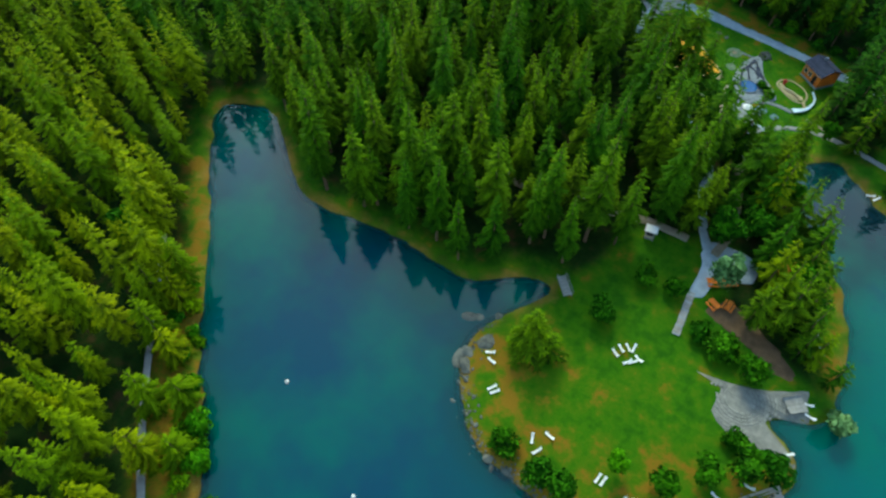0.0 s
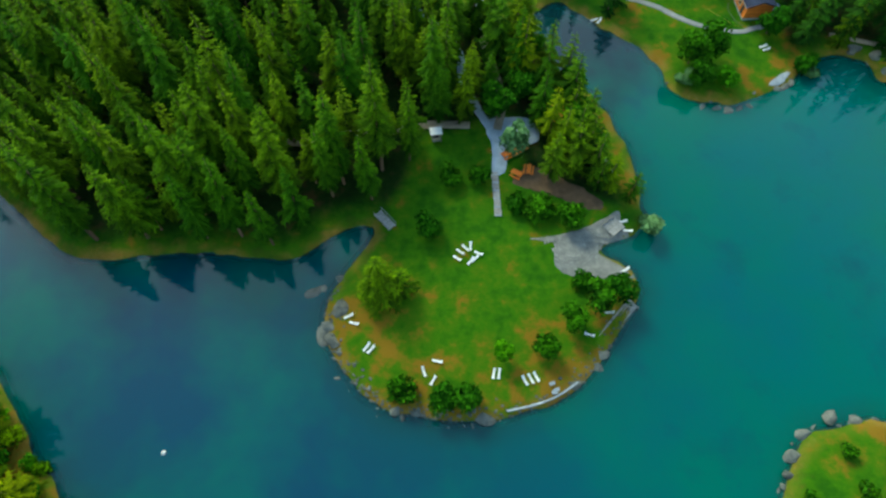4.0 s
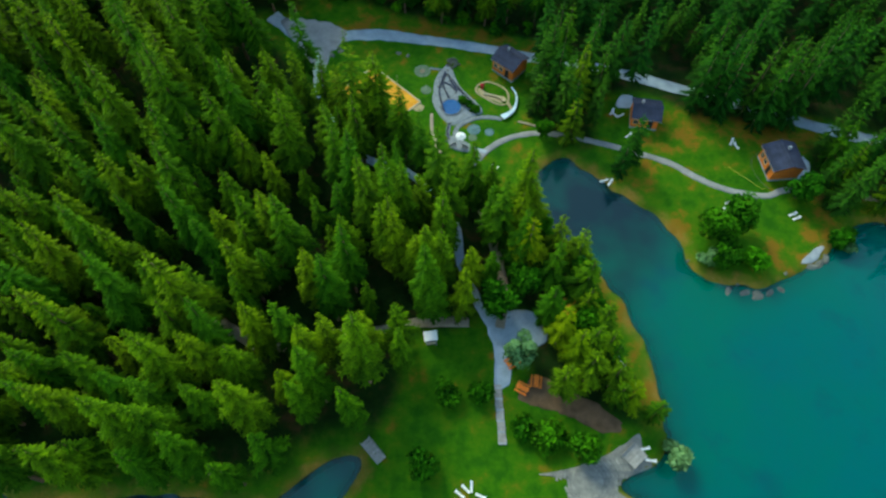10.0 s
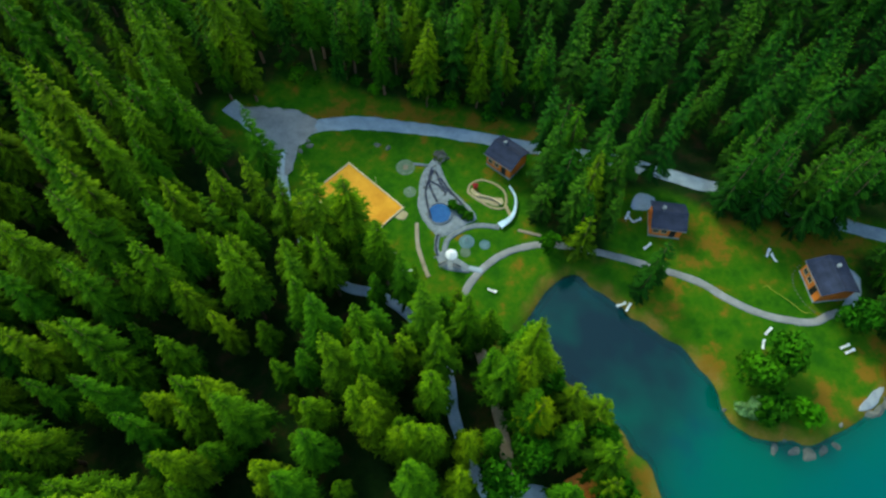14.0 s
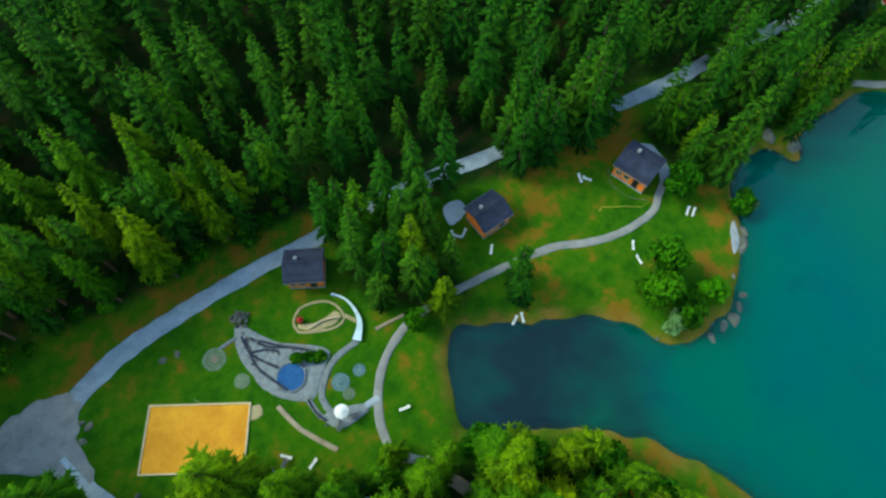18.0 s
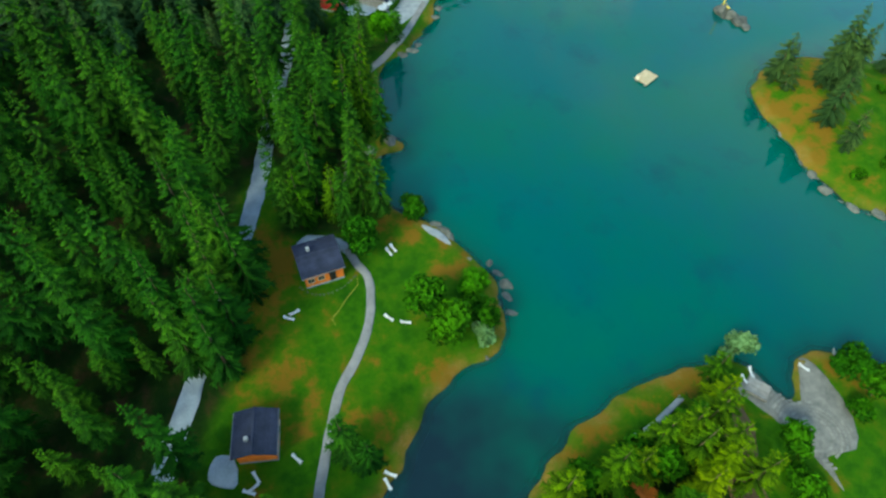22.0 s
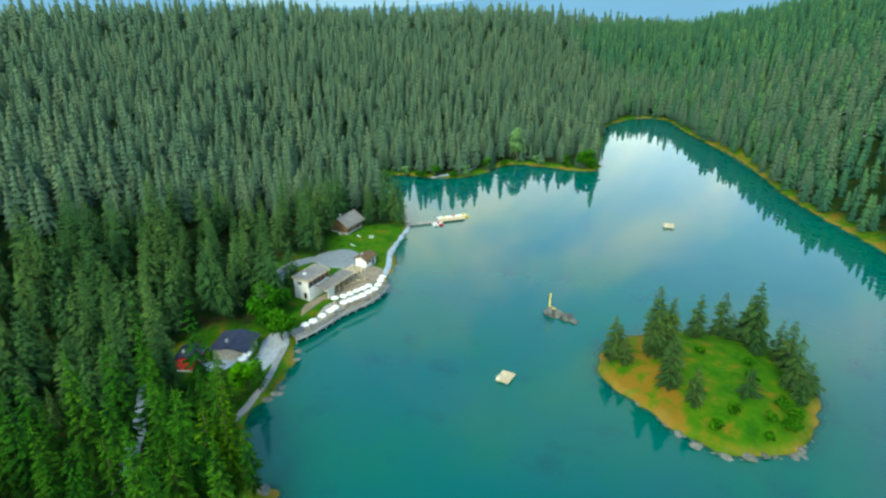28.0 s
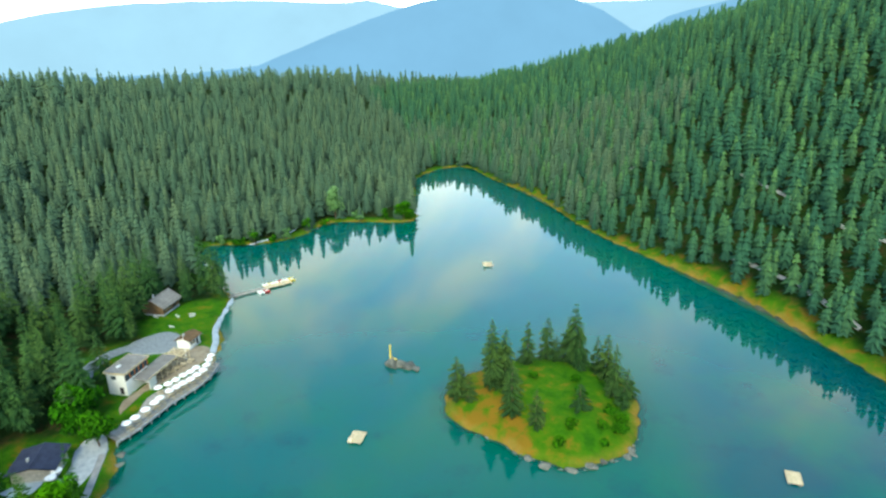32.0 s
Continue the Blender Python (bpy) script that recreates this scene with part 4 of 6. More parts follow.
LEAFY_HEADLAND = [  # kind, place, height, half width, leaves, label
    ("bush", (-11.6, -63.2), 3.6, 2.5, LEAVES, "round dark green bush on the headland shore"),
    ("bush", (-5.4, -64.8), 3.4, 2.5, LEAVES, "spreading dark green bush near the rocks"),
    ("bush", (-2.0, -64.2), 3.8, 2.7, LEAVES, "broad green bush on the headland shore"),
    ("young_tree", (3.4, -58.0), 4.2, 1.9, LIME, "young bright lime-green tree on the meadow"),
    ("young_tree", (10.0, -57.0), 4.4, 2.2, LEAVES, "fresh green round tree on the meadow"),
    ("broadleaf_tree", (14.2, -52.5), 5.0, 2.5, LEAVES, "dark green leafy tree beside the shore"),
    ("broadleaf_tree", (18.0, -49.0), 5.6, 3.0, LEAVES, "dense green leafy tree beside the plank steps"),
    ("bush", (16.8, -45.2), 2.6, 2.0, LEAVES, "low green bush beside the stone beach"),
    ("broadleaf_tree", (22.0, -47.2), 5.6, 2.9, LEAVES, "dense leafy tree on the shore by the beach"),
    ("bush", (-8.1, -36.4), 4.2, 2.5, LEAVES, "loose green bush on the upper meadow"),
    ("bush", (-4.4, -26.0), 3.4, 2.4, LEAVES, "low green bush at the edge of the wood"),
    ("bush", (0.4, -26.0), 3.0, 2.0, LEAVES, "low green bush beside the boardwalk"),
    ("broadleaf_tree", (15.0, -34.2), 4.8, 2.8, LEAVES, "dark leafy tree above the stone beach"),
    ("bush", (10.6, -32.6), 3.2, 3.0, LEAVES, "wide dark green bush above the meadow"),
    ("bush", (7.0, -31.2), 2.4, 2.4, LEAVES, "low spreading bush beside the boardwalk"),
    ("willow", (28.6, -34.9), 4.6, 2.5, WILLOW, "pale grey-green willow standing over the water"),
    ("broadleaf_tree", (6.6, -20.0), 7.5, 2.6, WILLOW, "pale green leafy tree beside the picnic tables"),
    ("broadleaf_tree", (4.0, -11.5), 8.0, 3.6, LEAVES, "broad dark green tree on the gravel square"),
]
LEAFY_EAST = [
    ("broadleaf_tree", (59.6, 10.7), 6.5, 3.0, LEAVES, "round leafy tree beside the wooden cabin"),
    ("broadleaf_tree", (46.0, 4.4), 8.0, 3.6, LEAVES, "large dark green tree on the eastern meadow"),
    ("broadleaf_tree", (42.4, 2.6), 8.2, 3.8, LEAVES, "large full-leaved tree on the eastern meadow"),
    ("broadleaf_tree", (43.2, -2.2), 5.5, 3.2, LEAVES, "leafy tree leaning over the shore"),
    ("bush", (48.3, -3.2), 4.2, 2.4, LIME, "yellow-green bush on the shore"),
    ("bush", (40.4, -2.6), 3.0, 2.2, WILLOW, "grey-green bush hanging over the water"),
    ("broadleaf_tree", (64.6, 1.5), 5.0, 2.4, LEAVES, "small tree near the white shore stones"),
    ("bush", (65.8, 0.8), 3.0, 1.8, WILLOW, "grey bush at the point"),
    ("bush", (14.0, 25.0), 4.6, 1.9, LEAVES, "dense dark green shrub beside the lake path"),
    ("bush", (-1.2, 33.6), 1.4, 1.0, LEAVES, "small clipped shrub between the water channels"),
    ("bush", (0.2, 32.6), 1.4, 0.9, LEAVES, "small round shrub beside the pool"),
    ("bush", (1.3, 31.6), 1.5, 1.0, LEAVES, "small dark shrub at the play area"),
    ("broadleaf_tree", (108.3, -4.7), 7.0, 3.4, LIME, "light green broad tree by the shore path"),
    ("broadleaf_tree", (134.8, -18.8), 9.0, 5.0, LEAVES, "spreading green tree beside the restaurant"),
    ("broadleaf_tree", (129.7, -15.9), 8.0, 4.5, LEAVES, "broad green tree beside the restaurant"),
    ("broadleaf_tree", (122.3, -16.5), 7.5, 4.0, LEAVES, "leafy tree at the end of the terrace"),
    ("broadleaf_tree", (210.5, -155.6), 15.0, 4.5, WILLOW, "pale tall tree on the far shore"),
    ("broadleaf_tree", (185.1, -173.2), 9.0, 4.5, LEAVES, "dark round tree on the far point"),
    ("bush", (-51.0, -84.5), 3.2, 2.4, LIME, "bright green bush on the west bank"),
    ("bush", (-47.6, -88.5), 3.0, 2.2, LIME, "light green bush hanging over the west bank"),
    ("broadleaf_tree", (-84.0, -66.0), 9.0, 3.6, LEAVES, "broad green tree among spruces on the west bank"),
]
for k, (name, (x, y), high, wide, mat, label) in enumerate(LEAFY_HEADLAND + LEAFY_EAST):
    leafy_thing(name, 300 + k, high, wide, mat, label, lie(x, y, k * 47.0, -0.05), leaves=int(520 + 150 * wide * min(high, 7) ** 0.5), size=0.30 + 0.035 * wide,
                low=0.04 if name == "bush" else 0.14)


def lone_conifer(name, x, y, high, wide, label, seed, per=9, bare=0.06, z=None, mat=NEEDLES, dense=0.8):
    rng = np.random.default_rng(seed)
    root = empty_thing(name, lie(x, y, seed * 31.0, -0.1) if z is None else pose(x, y, z, 0, 0, seed * 31.0), label, "tree")
    v, f = trunk_arrays(rng, high * 0.97, 0.08 + high * 0.009)
    mesh_object("trunk", v, f, BARK, root, True)
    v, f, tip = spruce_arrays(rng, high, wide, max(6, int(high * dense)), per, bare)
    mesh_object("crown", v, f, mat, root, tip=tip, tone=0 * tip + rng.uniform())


for k, (x, y, h) in enumerate(((45.6, 35.2, 19), (48.4, 29.6, 17), (47.2, 32.0, 19), (58.0, 31.6, 18), (44.0, 31.4, 16), (61.6, 31.2, 18), (55.4, 27.4, 16), (66.0, 34.0, 19), (50.0, 32.2, 17), (54.0, 30.6, 18), (57.6, 28.4, 17), (61.0, 28.0, 16), (52.4, 37.0, 19), (17.6, 43.4, 16), (24.6, 41.6, 17),
                               (29.4, 40.4, 16), (85.8, 20.5, 15))):
    lone_conifer("spruce", x, y, h * 1.08, 2.9, "tall spruce overhanging the gravel road", 160 + k, mat=DARK_NEEDLES)
for k, (x, y, h) in enumerate(((82.2, 8.0, 16), (66.8, 13.2, 13), (66.2, 9.0, 12), (67.0, 18.4, 13), (78.8, 13.1, 17), (85.6, 7.2, 17), (69.6, 15.8, 14), (84.6, 4.6, 15), (88.4, 4.4, 16), (92.0, 3.0, 15), (96.4, 2.2, 16), (73.6, 8.0, 12))):
    lone_conifer("spruce", x, y, h, 2.7, "green spruce standing close above the rocky bay shore", 240 + k, mat=(DARK_NEEDLES, NEEDLES)[k % 2], dense=0.9)
for k, (x, y, h) in enumerate(((-11.0, 61.9, 19), (-5.4, 56.4, 13), (-1.5, 61.5, 18), (8.8, 56.4, 15), (-20.4, 61.0, 17), (-26.3, 62.6, 19), (-15.6, 63.4, 20), (3.6, 59.4, 17), (-31.4, 64.4, 19), (14.6, 54.8, 16))):
    lone_conifer("spruce", x, y, h, 2.5, "spruce with a long bare trunk at the forest edge", 270 + k, 9, 0.36, dense=0.8, mat=(DARK_NEEDLES, NEEDLES)[k % 2])
for k in range(22):
    f = k / 21
    x, y = -33 + 50 * f + 1.4 * math.sin(k * 2.1), 61.0 - 9.5 * f ** 2 + 1.6 * math.cos(k * 1.3)
    leafy_thing("bush", 660 + k, 1.1 + 1.1 * ((k * 7) % 5) / 4, 1.0 + 0.9 * ((k * 3) % 4) / 3, (LEAVES, LIME, DARK_NEEDLES)[k % 3], "low green bush on the bank above the road", lie(x, y, 50 * k, -0.05), 320, 0.30, 0.03)
for k in range(16):
    f = k / 15
    x, y = -42 - 27 * f + 1.6 * math.sin(k * 2.3), -94 + 25 * f + 1.4 * math.cos(k * 1.7)
    leafy_thing("bush", 620 + k, 1.5 + 0.9 * ((k * 7) % 5) / 4, 1.2 + 0.8 * ((k * 3) % 4) / 3, (LIME, LEAVES, NEEDLES)[k % 3], "low bush in the dry grass of the west bank", lie(x, y, 50 * k, -0.05), 420, 0.32, 0.03)
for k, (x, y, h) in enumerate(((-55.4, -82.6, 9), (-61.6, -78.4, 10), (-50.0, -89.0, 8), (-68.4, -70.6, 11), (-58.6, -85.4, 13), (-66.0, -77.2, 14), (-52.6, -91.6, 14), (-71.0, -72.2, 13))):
    lone_conifer("spruce", x, y, h, 3.2, "yellowish spruce overhanging the bank path", 180 + k, mat=LIT_NEEDLES)
lone_conifer("spruce", -15.6, -47.2, 11.5, 5.0, "broad spreading spruce beside the inlet", 5, 12)
lone_conifer("spruce", -12.2, -47.6, 8.0, 3.4, "smaller spruce beside a broad one on the meadow", 6, 10)
lone_conifer("spruce", -17.0, 25.8, 21.0, 5.6, "tall spruce standing at the sand court", 7)
lone_conifer("spruce", -15.2, 22.8, 11.0, 2.9, "spruce leaning over the sand court", 8)
for k, (x, y, h, w) in enumerate(((29.6, 19.0, 14, 2.8), (28.0, 16.6, 9, 2.4), (19.2, 24.0, 13, 2.7), (16.8, 33.4, 17, 3.0), (15.6, 38.0, 19, 3.1), (20.6, 31.8, 18, 3.0),
                                  (19.4, 27.4, 14, 2.7), (22.5, 36.0, 18, 3.0), (18.6, 40.5, 19, 3.1), (13.5, 31.0, 12, 2.6), (25.0, 33.5, 15, 2.8))):
    lone_conifer("spruce", x, y, h, w, "single spruce between the huts and the lake path", 60 + k, mat=(DARK_NEEDLES, DARK_NEEDLES, NEEDLES)[k % 3])
for k, (x, y, h) in enumerate(((-0.2, 8.4, 20), (7.4, 4.6, 20), (7.2, 0.4, 19), (7.6, -3.6, 19), (-11.6, 3.4, 21), (-14.6, 6.6, 21), (-5.4, -8.0, 20), (-7.4, -12.8, 20), (-12.6, -5.2, 21), (-13.4, -2.0, 20),
                               (-5.2, -2.0, 21), (11.4, -14.2, 15), (-1.2, 14.6, 8), (-3.4, 13.2, 9))):
    lone_conifer("spruce", x, y, h, 2.4 + h * 0.03, "tall green spruce beside the wood path", 210 + k, 10, 0.12, dense=0.95)
for k, (x, y, h, w) in enumerate(((12.6, -25.4, 13, 2.8), (14.6, -21.0, 15, 3.0), (19.6, -20.4, 13, 2.9), (20.8, -27.2, 10, 2.5), (22.6, -27.4, 10.5, 2.6), (26.2, -29.4, 8.5, 2.4),
                                  (20.6, -21.6, 11, 2.7), (13.0, -17.6, 15, 3.0), (9.6, 3.0, 17, 3.2), (13.6, -2.0, 15, 3.1), (8.4, -4.6, 18, 3.2), (12.6, -7.0, 16, 3.0))):
    lone_conifer("pine", x, y, h, w, "conifer with a bare lower trunk above the beach", 90 + k, 8, 0.16, dense=0.7, mat=(NEEDLES, LIT_NEEDLES, NEEDLES)[k % 3])
for k, (x, y, h, w) in enumerate(((17.0, -16.4, 8, 3.2), (18.6, -13.4, 6.5, 2.6), (17.8, -6.6, 7.5, 3.0), (8.0, -8.2, 9, 3.4), (11.4, 0.6, 8, 3.0), (7.6, 7.2, 7, 2.8))):
    leafy_thing("broadleaf_tree", 560 + k, h, w, LEAVES, "full green broadleaf tree in the headland wood", lie(x, y, 50 * k, -0.05), 1500, 0.42, 0.2)
for k, (x, y, h, w) in enumerate(((16.6, -23.6, 12, 3.2), (20.4, -24.6, 11, 3.2), (19.4, -16.4, 12, 3.3), (17.6, -9.6, 13, 3.3), (17.2, -3.6, 12, 3.2), (17.4, -13.0, 10, 3.0), (17.2, -20.0, 12, 3.1))):
    lone_conifer("spruce", x, y, h * 1.15, w * 1.1, "shorter broad spruce in the headland wood", 110 + k, 7, 0.1, dense=0.7)
for k, (x, y) in enumerate(((206.6, -118.8), (205.4, -124.6), (209.6, -112.4), (214.4, -108.6), (219.6, -103.8), (206.8, -136.4), (208.6, -147.6), (200.8, -160.6), (191.2, -167.2), (184.8, -175.4), (219.8, -94.2), (212.2, -88.6))):
    leafy_thing("bush", 700 + k, 3.2 + 1.6 * (k % 3), 2.0 + 0.5 * (k % 4), (LEAVES, WILLOW, LEAVES)[k % 3], "bush growing over the water on the far shore", lie(x, y, 50 * k, -0.05), 300, 0.45, 0.03)
ISLAND_PINES = [(77.2, -73.5, 10.5, 2.0), (73.4, -73.0, 7.5, 1.5), (71.8, -79.2, 17, 2.6), (69.5, -81.2, 14.5, 2.3), (70.8, -82.4, 12, 2.0), (63.0, -73.7, 12, 2.0), (57.3, -73.9, 8.5, 1.7), (72.3, -94.9, 11.5, 1.9), (70.3, -100.8, 11.5, 2.1),
                (67.6, -100.2, 7, 1.8), (63.5, -101.7, 16, 2.6), (65.0, -103.0, 12, 2.3), (60.6, -98.6, 9, 1.7), (56.9, -100.2, 10, 1.6), (54.0, -99.2, 12, 2.0), (49.7, -93.6, 13, 2.1), (47.8, -96.1, 7.5, 1.8), (46.6, -91.8, 6, 1.6), (52.5, -83.3, 6.5, 1.7),
                (66.4, -77.2, 5, 1.2), (79.2, -78.0, 6, 1.4)]
for k, (x, y, h, w) in enumerate(ISLAND_PINES):
    lone_conifer("pine", x, y, h, w * 1.45, "dark slender pine on the grassy island", 130 + k, 11, 0.08, mat=SHADE_NEEDLES, dense=1.0)
for k, (x, y, w) in enumerate(((47.6, -87.1, 1.9), (51.0, -76.9, 1.5), (43.3, -83.0, 1.7), (44.6, -86.2, 1.9), (46.2, -81.2, 1.2), (54.6, -88.2, 1.5), (58.4, -92.6, 1.4), (66.2, -88.0, 1.3), (50.6, -71.4, 1.3), (44.0, -77.6, 1.1))):
    leafy_thing("bush", 500 + k, 1.6 + 0.4 * (k % 3), w, LEAVES, "low bush on the grassy island", lie(x, y, 40 * k, -0.05), 420, 0.3, 0.03)


# ---- sun loungers ----
def lounger(m, label):
    root = empty_thing("sun_lounger", m, label, "lounger", "white sun loungers")

    def panel(x0, x1, z0, z1):
        v, n = [], 6
        for i in range(n + 1):
            t = i / n
            x, z = x0 + (x1 - x0) * t, z0 + (z1 - z0) * t
            w = 0.18 + 0.13 * abs(2 * ((x + 1.0) / 2.0) - 1) ** 1.5
            v += [(x, -w, z), (x, w, z), (x, w, z - 0.05), (x, -w, z - 0.05)]
        f = [(4 * i + j, 4 * i + (j + 1) % 4, 4 * i + 4 + (j + 1) % 4, 4 * i + 4 + j) for i in range(n) for j in range(4)]
        return v, f + [(0, 1, 2, 3), (4 * n + 3, 4 * n + 2, 4 * n + 1, 4 * n)]

    part("seat", panel(-1.0, 0.25, 0.34, 0.38), WHITE, root)
    part("backrest", panel(0.27, 1.0, 0.38, 0.72), WHITE, root)
    for sy in (-1, 1):
        part("rail", box(1.9, 0.05, 0.06, (0, sy * 0.2, 0.29)), WHITE, root)
        for sx in (-0.8, 0.75):
            part("leg", box(0.06, 0.05, 0.3, (sx, sy * 0.2, 0.14)), WHITE, root)
    return root


LOUNGERS_HEADLAND = [
    "white sun lounger in a ring on the meadow", [(-3.4, -41.5, -35), (-2.9, -40.3, -40), (-2.0, -39.6, -45), (-1.2, -39.3, 88), (-1.2, -42.0, 52), (-0.5, -41.6, 45), (0.1, -40.6, -25)],
    "white sun lounger at the shore rocks", [(-20.3, -51.6, 25), (-19.4, -52.8, -15), (-17.2, -56.6, 55), (-16.5, -57.0, 50)],
    "white sun lounger between bushes on the headland", [(-8.4, -60.4, 110), (-7.0, -61.7, 60), (-6.4, -58.8, -15), (2.0, -60.6, 80), (2.8, -60.6, 80)],
    "white sun lounger in a row of three near the wall", [(6.6, -61.6, 118), (7.5, -61.3, 118), (8.3, -61.0, 118)],
    "white sun lounger beside the beach", [(24.6, -34.0, 10), (25.4, -35.6, -10), (24.0, -43.0, 35), (20.4, -50.6, 0), (16.9, -54.3, -20)],
]
LOUNGERS_EAST = [
    "white sun lounger near the sand court", [(-10.9, 24.6, 120), (-13.3, 24.2, 85), (-9.0, 21.4, 10)],
    "white sun lounger beside the lake path", [(4.6, 17.8, -25), (28.6, 31.2, 60), (29.0, 30.7, 120), (30.1, 30.2, 20), (31.0, 25.2, 35), (46.9, 9.7, 40), (45.6, 7.6, 70)],
    "white sun lounger in a pair on the bay shore", [(25.2, 15.2, 15), (26.2, 14.6, 55)],
    "white sun lounger in a pair on the eastern meadow", [(50.5, 23.2, 60), (51.2, 22.3, 110), (58.0, 7.0, 20), (58.5, 6.2, 20)],
    "white sun lounger on the lawn by the restaurant", [(171.2, -52.8, 20), (165.5, -60.8, 70), (164.3, -60.0, 60), (161.8, -52.5, 30), (167.1, -57.1, 10)],
]
first, LOUNGERS = None, LOUNGERS_HEADLAND + LOUNGERS_EAST
for label, spots in zip(LOUNGERS[::2], LOUNGERS[1::2]):
    for x, y, rz in spots:
        if first is None:
            first = lounger(lie(x, y, rz) @ Matrix.Scale(0.78, 4), label)
        else:
            tagged(copy_thing(first, lie(x, y, rz)), label)


# ---- rocks ----
rng = np.random.default_rng(77)
for x, y, s, a in ((-26.4, -47.2, 1.6, 40), (-24.9, -46.4, 1.1, 10), (-24.2, -54.4, 1.9, 120), (-22.6, -55.4, 1.6, 130), (-23.4, -53.2, 1.2, 150), (-22.2, -44.8, 1.0, 0), (-21.6, -50.2, 1.7, 80),
                   (0.6, -67.0, 1.5, 0), (18.8, -57.2, 1.1, 30), (17.8, -59.0, 1.0, -20), (14.2, -61.9, 1.1, 20), (-9.4, -66.2, 0.9, 10), (-12.4, -65.9, 1.0, 60)):
    rock(x, y, s, a, "large flat grey rock slab in the shallows", squash=0.55)
V, F = [], []
for p in [p for p in shore if -27 < p[0] < 24 and -70 < p[1] < -46]:
    for _ in range(9):
        q = p + rng.normal(0, 1, 2) * np.array([1.3, 1.1])
        size = rng.uniform(0.08, 0.32)
        v, f = boulder(int(rng.integers(40)), size, 0.6) if size > 0.27 else lathe([(size * 0.6, -0.1), (size, size * 0.2), (size * 0.7, size * 0.6)], 5)
        a = rng.uniform(0, 6.28)
        zq = max(float(height(*q)), -0.35)
        F += [[i + len(V) for i in face] for face in f]
        V += [(x * math.cos(a) * 1.3 - y * math.sin(a) + q[0], x * math.sin(a) + y * math.cos(a) + q[1], z + zq) for x, y, z in v]
tagged(mesh_object("shore_rubble", V, F, ROCK), "grey stony rubble along the headland shore", "rubble", kind="stuff")
spots = [p for p in shore[::2] if -26 < p[0] < 1 and -69 < p[1] < -50]
for p in spots:
    for _ in range(3):
        q = p + rng.normal(0, 0.75, 2)
        rock(q[0], q[1], rng.uniform(0.22, 0.62), rng.uniform(0, 360), "grey stone among the shore rubble")
bank = [p for p in isle if p[1] > -84 and p[0] < 66]
for k, p in enumerate(bank):
    q = p + rng.normal(0, 0.55, 2)
    rock(q[0], q[1], rng.uniform(0.3, 1.25) ** 1.4 * (1.25 if p[0] < 58 else 0.9), rng.uniform(0, 360), "broken grey rock on the island shore", z=rng.uniform(-0.35, 0.35), squash=rng.uniform(0.4, 0.9))
for x, y, s, a in ((76.9, 7.3, 1.5, 10), (80.4, 5.3, 1.6, 60), (81.5, 1.2, 1.5, 20), (82.6, 0.7, 1.1, 80), (75.8, 6.3, 1.0, 0), (62.0, -1.4, 1.2, 40), (60.6, -2.4, 1.3, 20), (59.0, -3.0, 1.2, 0),
                   (50.6, -8.0, 1.1, 30), (48.4, -8.4, 1.4, 70), (46.4, -8.0, 1.2, 10), (43.6, -7.6, 1.1, 50), (52.6, -7.4, 0.9, 0), (104.6, -7.0, 1.3, 30), (105.5, -9.2, 1.5, 80), (106.9, -10.9, 1.1, 0), (114.8, -16.7, 1.2, 40), (117.8, -18.4, 1.3, 20)):
    rock(x, y, s, a, "grey boulder on the lake shore", squash=0.7)
for k in range(26):
    p = shore[int(len(shore) * 0.30) + k * 7]
    rock(p[0] + rng.normal(0, 0.5), p[1] + rng.normal(0, 0.5), rng.uniform(0.25, 0.6), rng.uniform(0, 360), "small grey stone on the lake shore")
for x, y, s in ((-26.6, 46.4, 0.7), (-28.2, 45.2, 0.6), (-27.4, 34.8, 0.5), (-27.0, 47.4, 0.5), (-14.6, 47.4, 0.7), (-12.6, 46.6, 0.6)):
    rock(x, y, s, x * 40, "pale boulder beside the gravel road")


# ---- headland: stone beach, steps, wall, boardwalk, kiosk ----
pad("stone_beach", [(8.6, -37.6), (12.6, -38.2), (12.6, -42.4), (15.4, -44.4), (18.6, -45.0), (22.4, -44.9), (25.4, -44.2), (24.8, -43.0), (22.6, -41.6), (20.2, -40.6), (20.0, -39.2), (22.0, -37.6), (25.6, -36.4), (24.4, -34.0), (24.2, -31.8), (21.6, -33.4), (17.6, -35.4), (12.8, -36.9)],
    BEACH_STONE, 0.05, "pale grey paved stone beach with curved courses", seed=3)
beach = empty_thing("stone_paving", pose(15.2, -40.2, 0), "pale paving stones in curved courses on the beach", "paving")
cobble = bpy.data.meshes.new("paving_stone")
v, f = box(0.8, 0.34, 0.12, bevel=0.04)
cobble.from_pydata(v, [], f)
cobble.materials.append(BEACH_STONE)
edge_poly = np.array([(10.5, -38.0), (12.4, -38.6), (12.6, -42.0), (14.9, -44.2), (17.2, -42.2), (20.0, -40.6), (20.6, -38.6), (23.0, -36.8), (22, -34.6), (17.8, -36.0), (12.8, -37.2)])
count = 0
for ring in range(4, 16):
    r = 0.55 * ring
    for k in range(int(2 * math.pi * r / 0.95)):
        a = k * 0.95 / r
        x, y = 15.6 + r * math.cos(a), -38.6 + r * math.sin(a)
        if inside(edge_poly, np.array([x]), np.array([y]))[0] and count < 290:
            s = new("paving_stone", cobble)
            s.parent = beach
            s.matrix_basis = pose(x - 15.2, y + 40.2, float(height(x, y)) + 0.075, rng.normal(0, 1.5), rng.normal(0, 1.5), math.degrees(a) + 90 + rng.normal(0, 3))
            count += 1

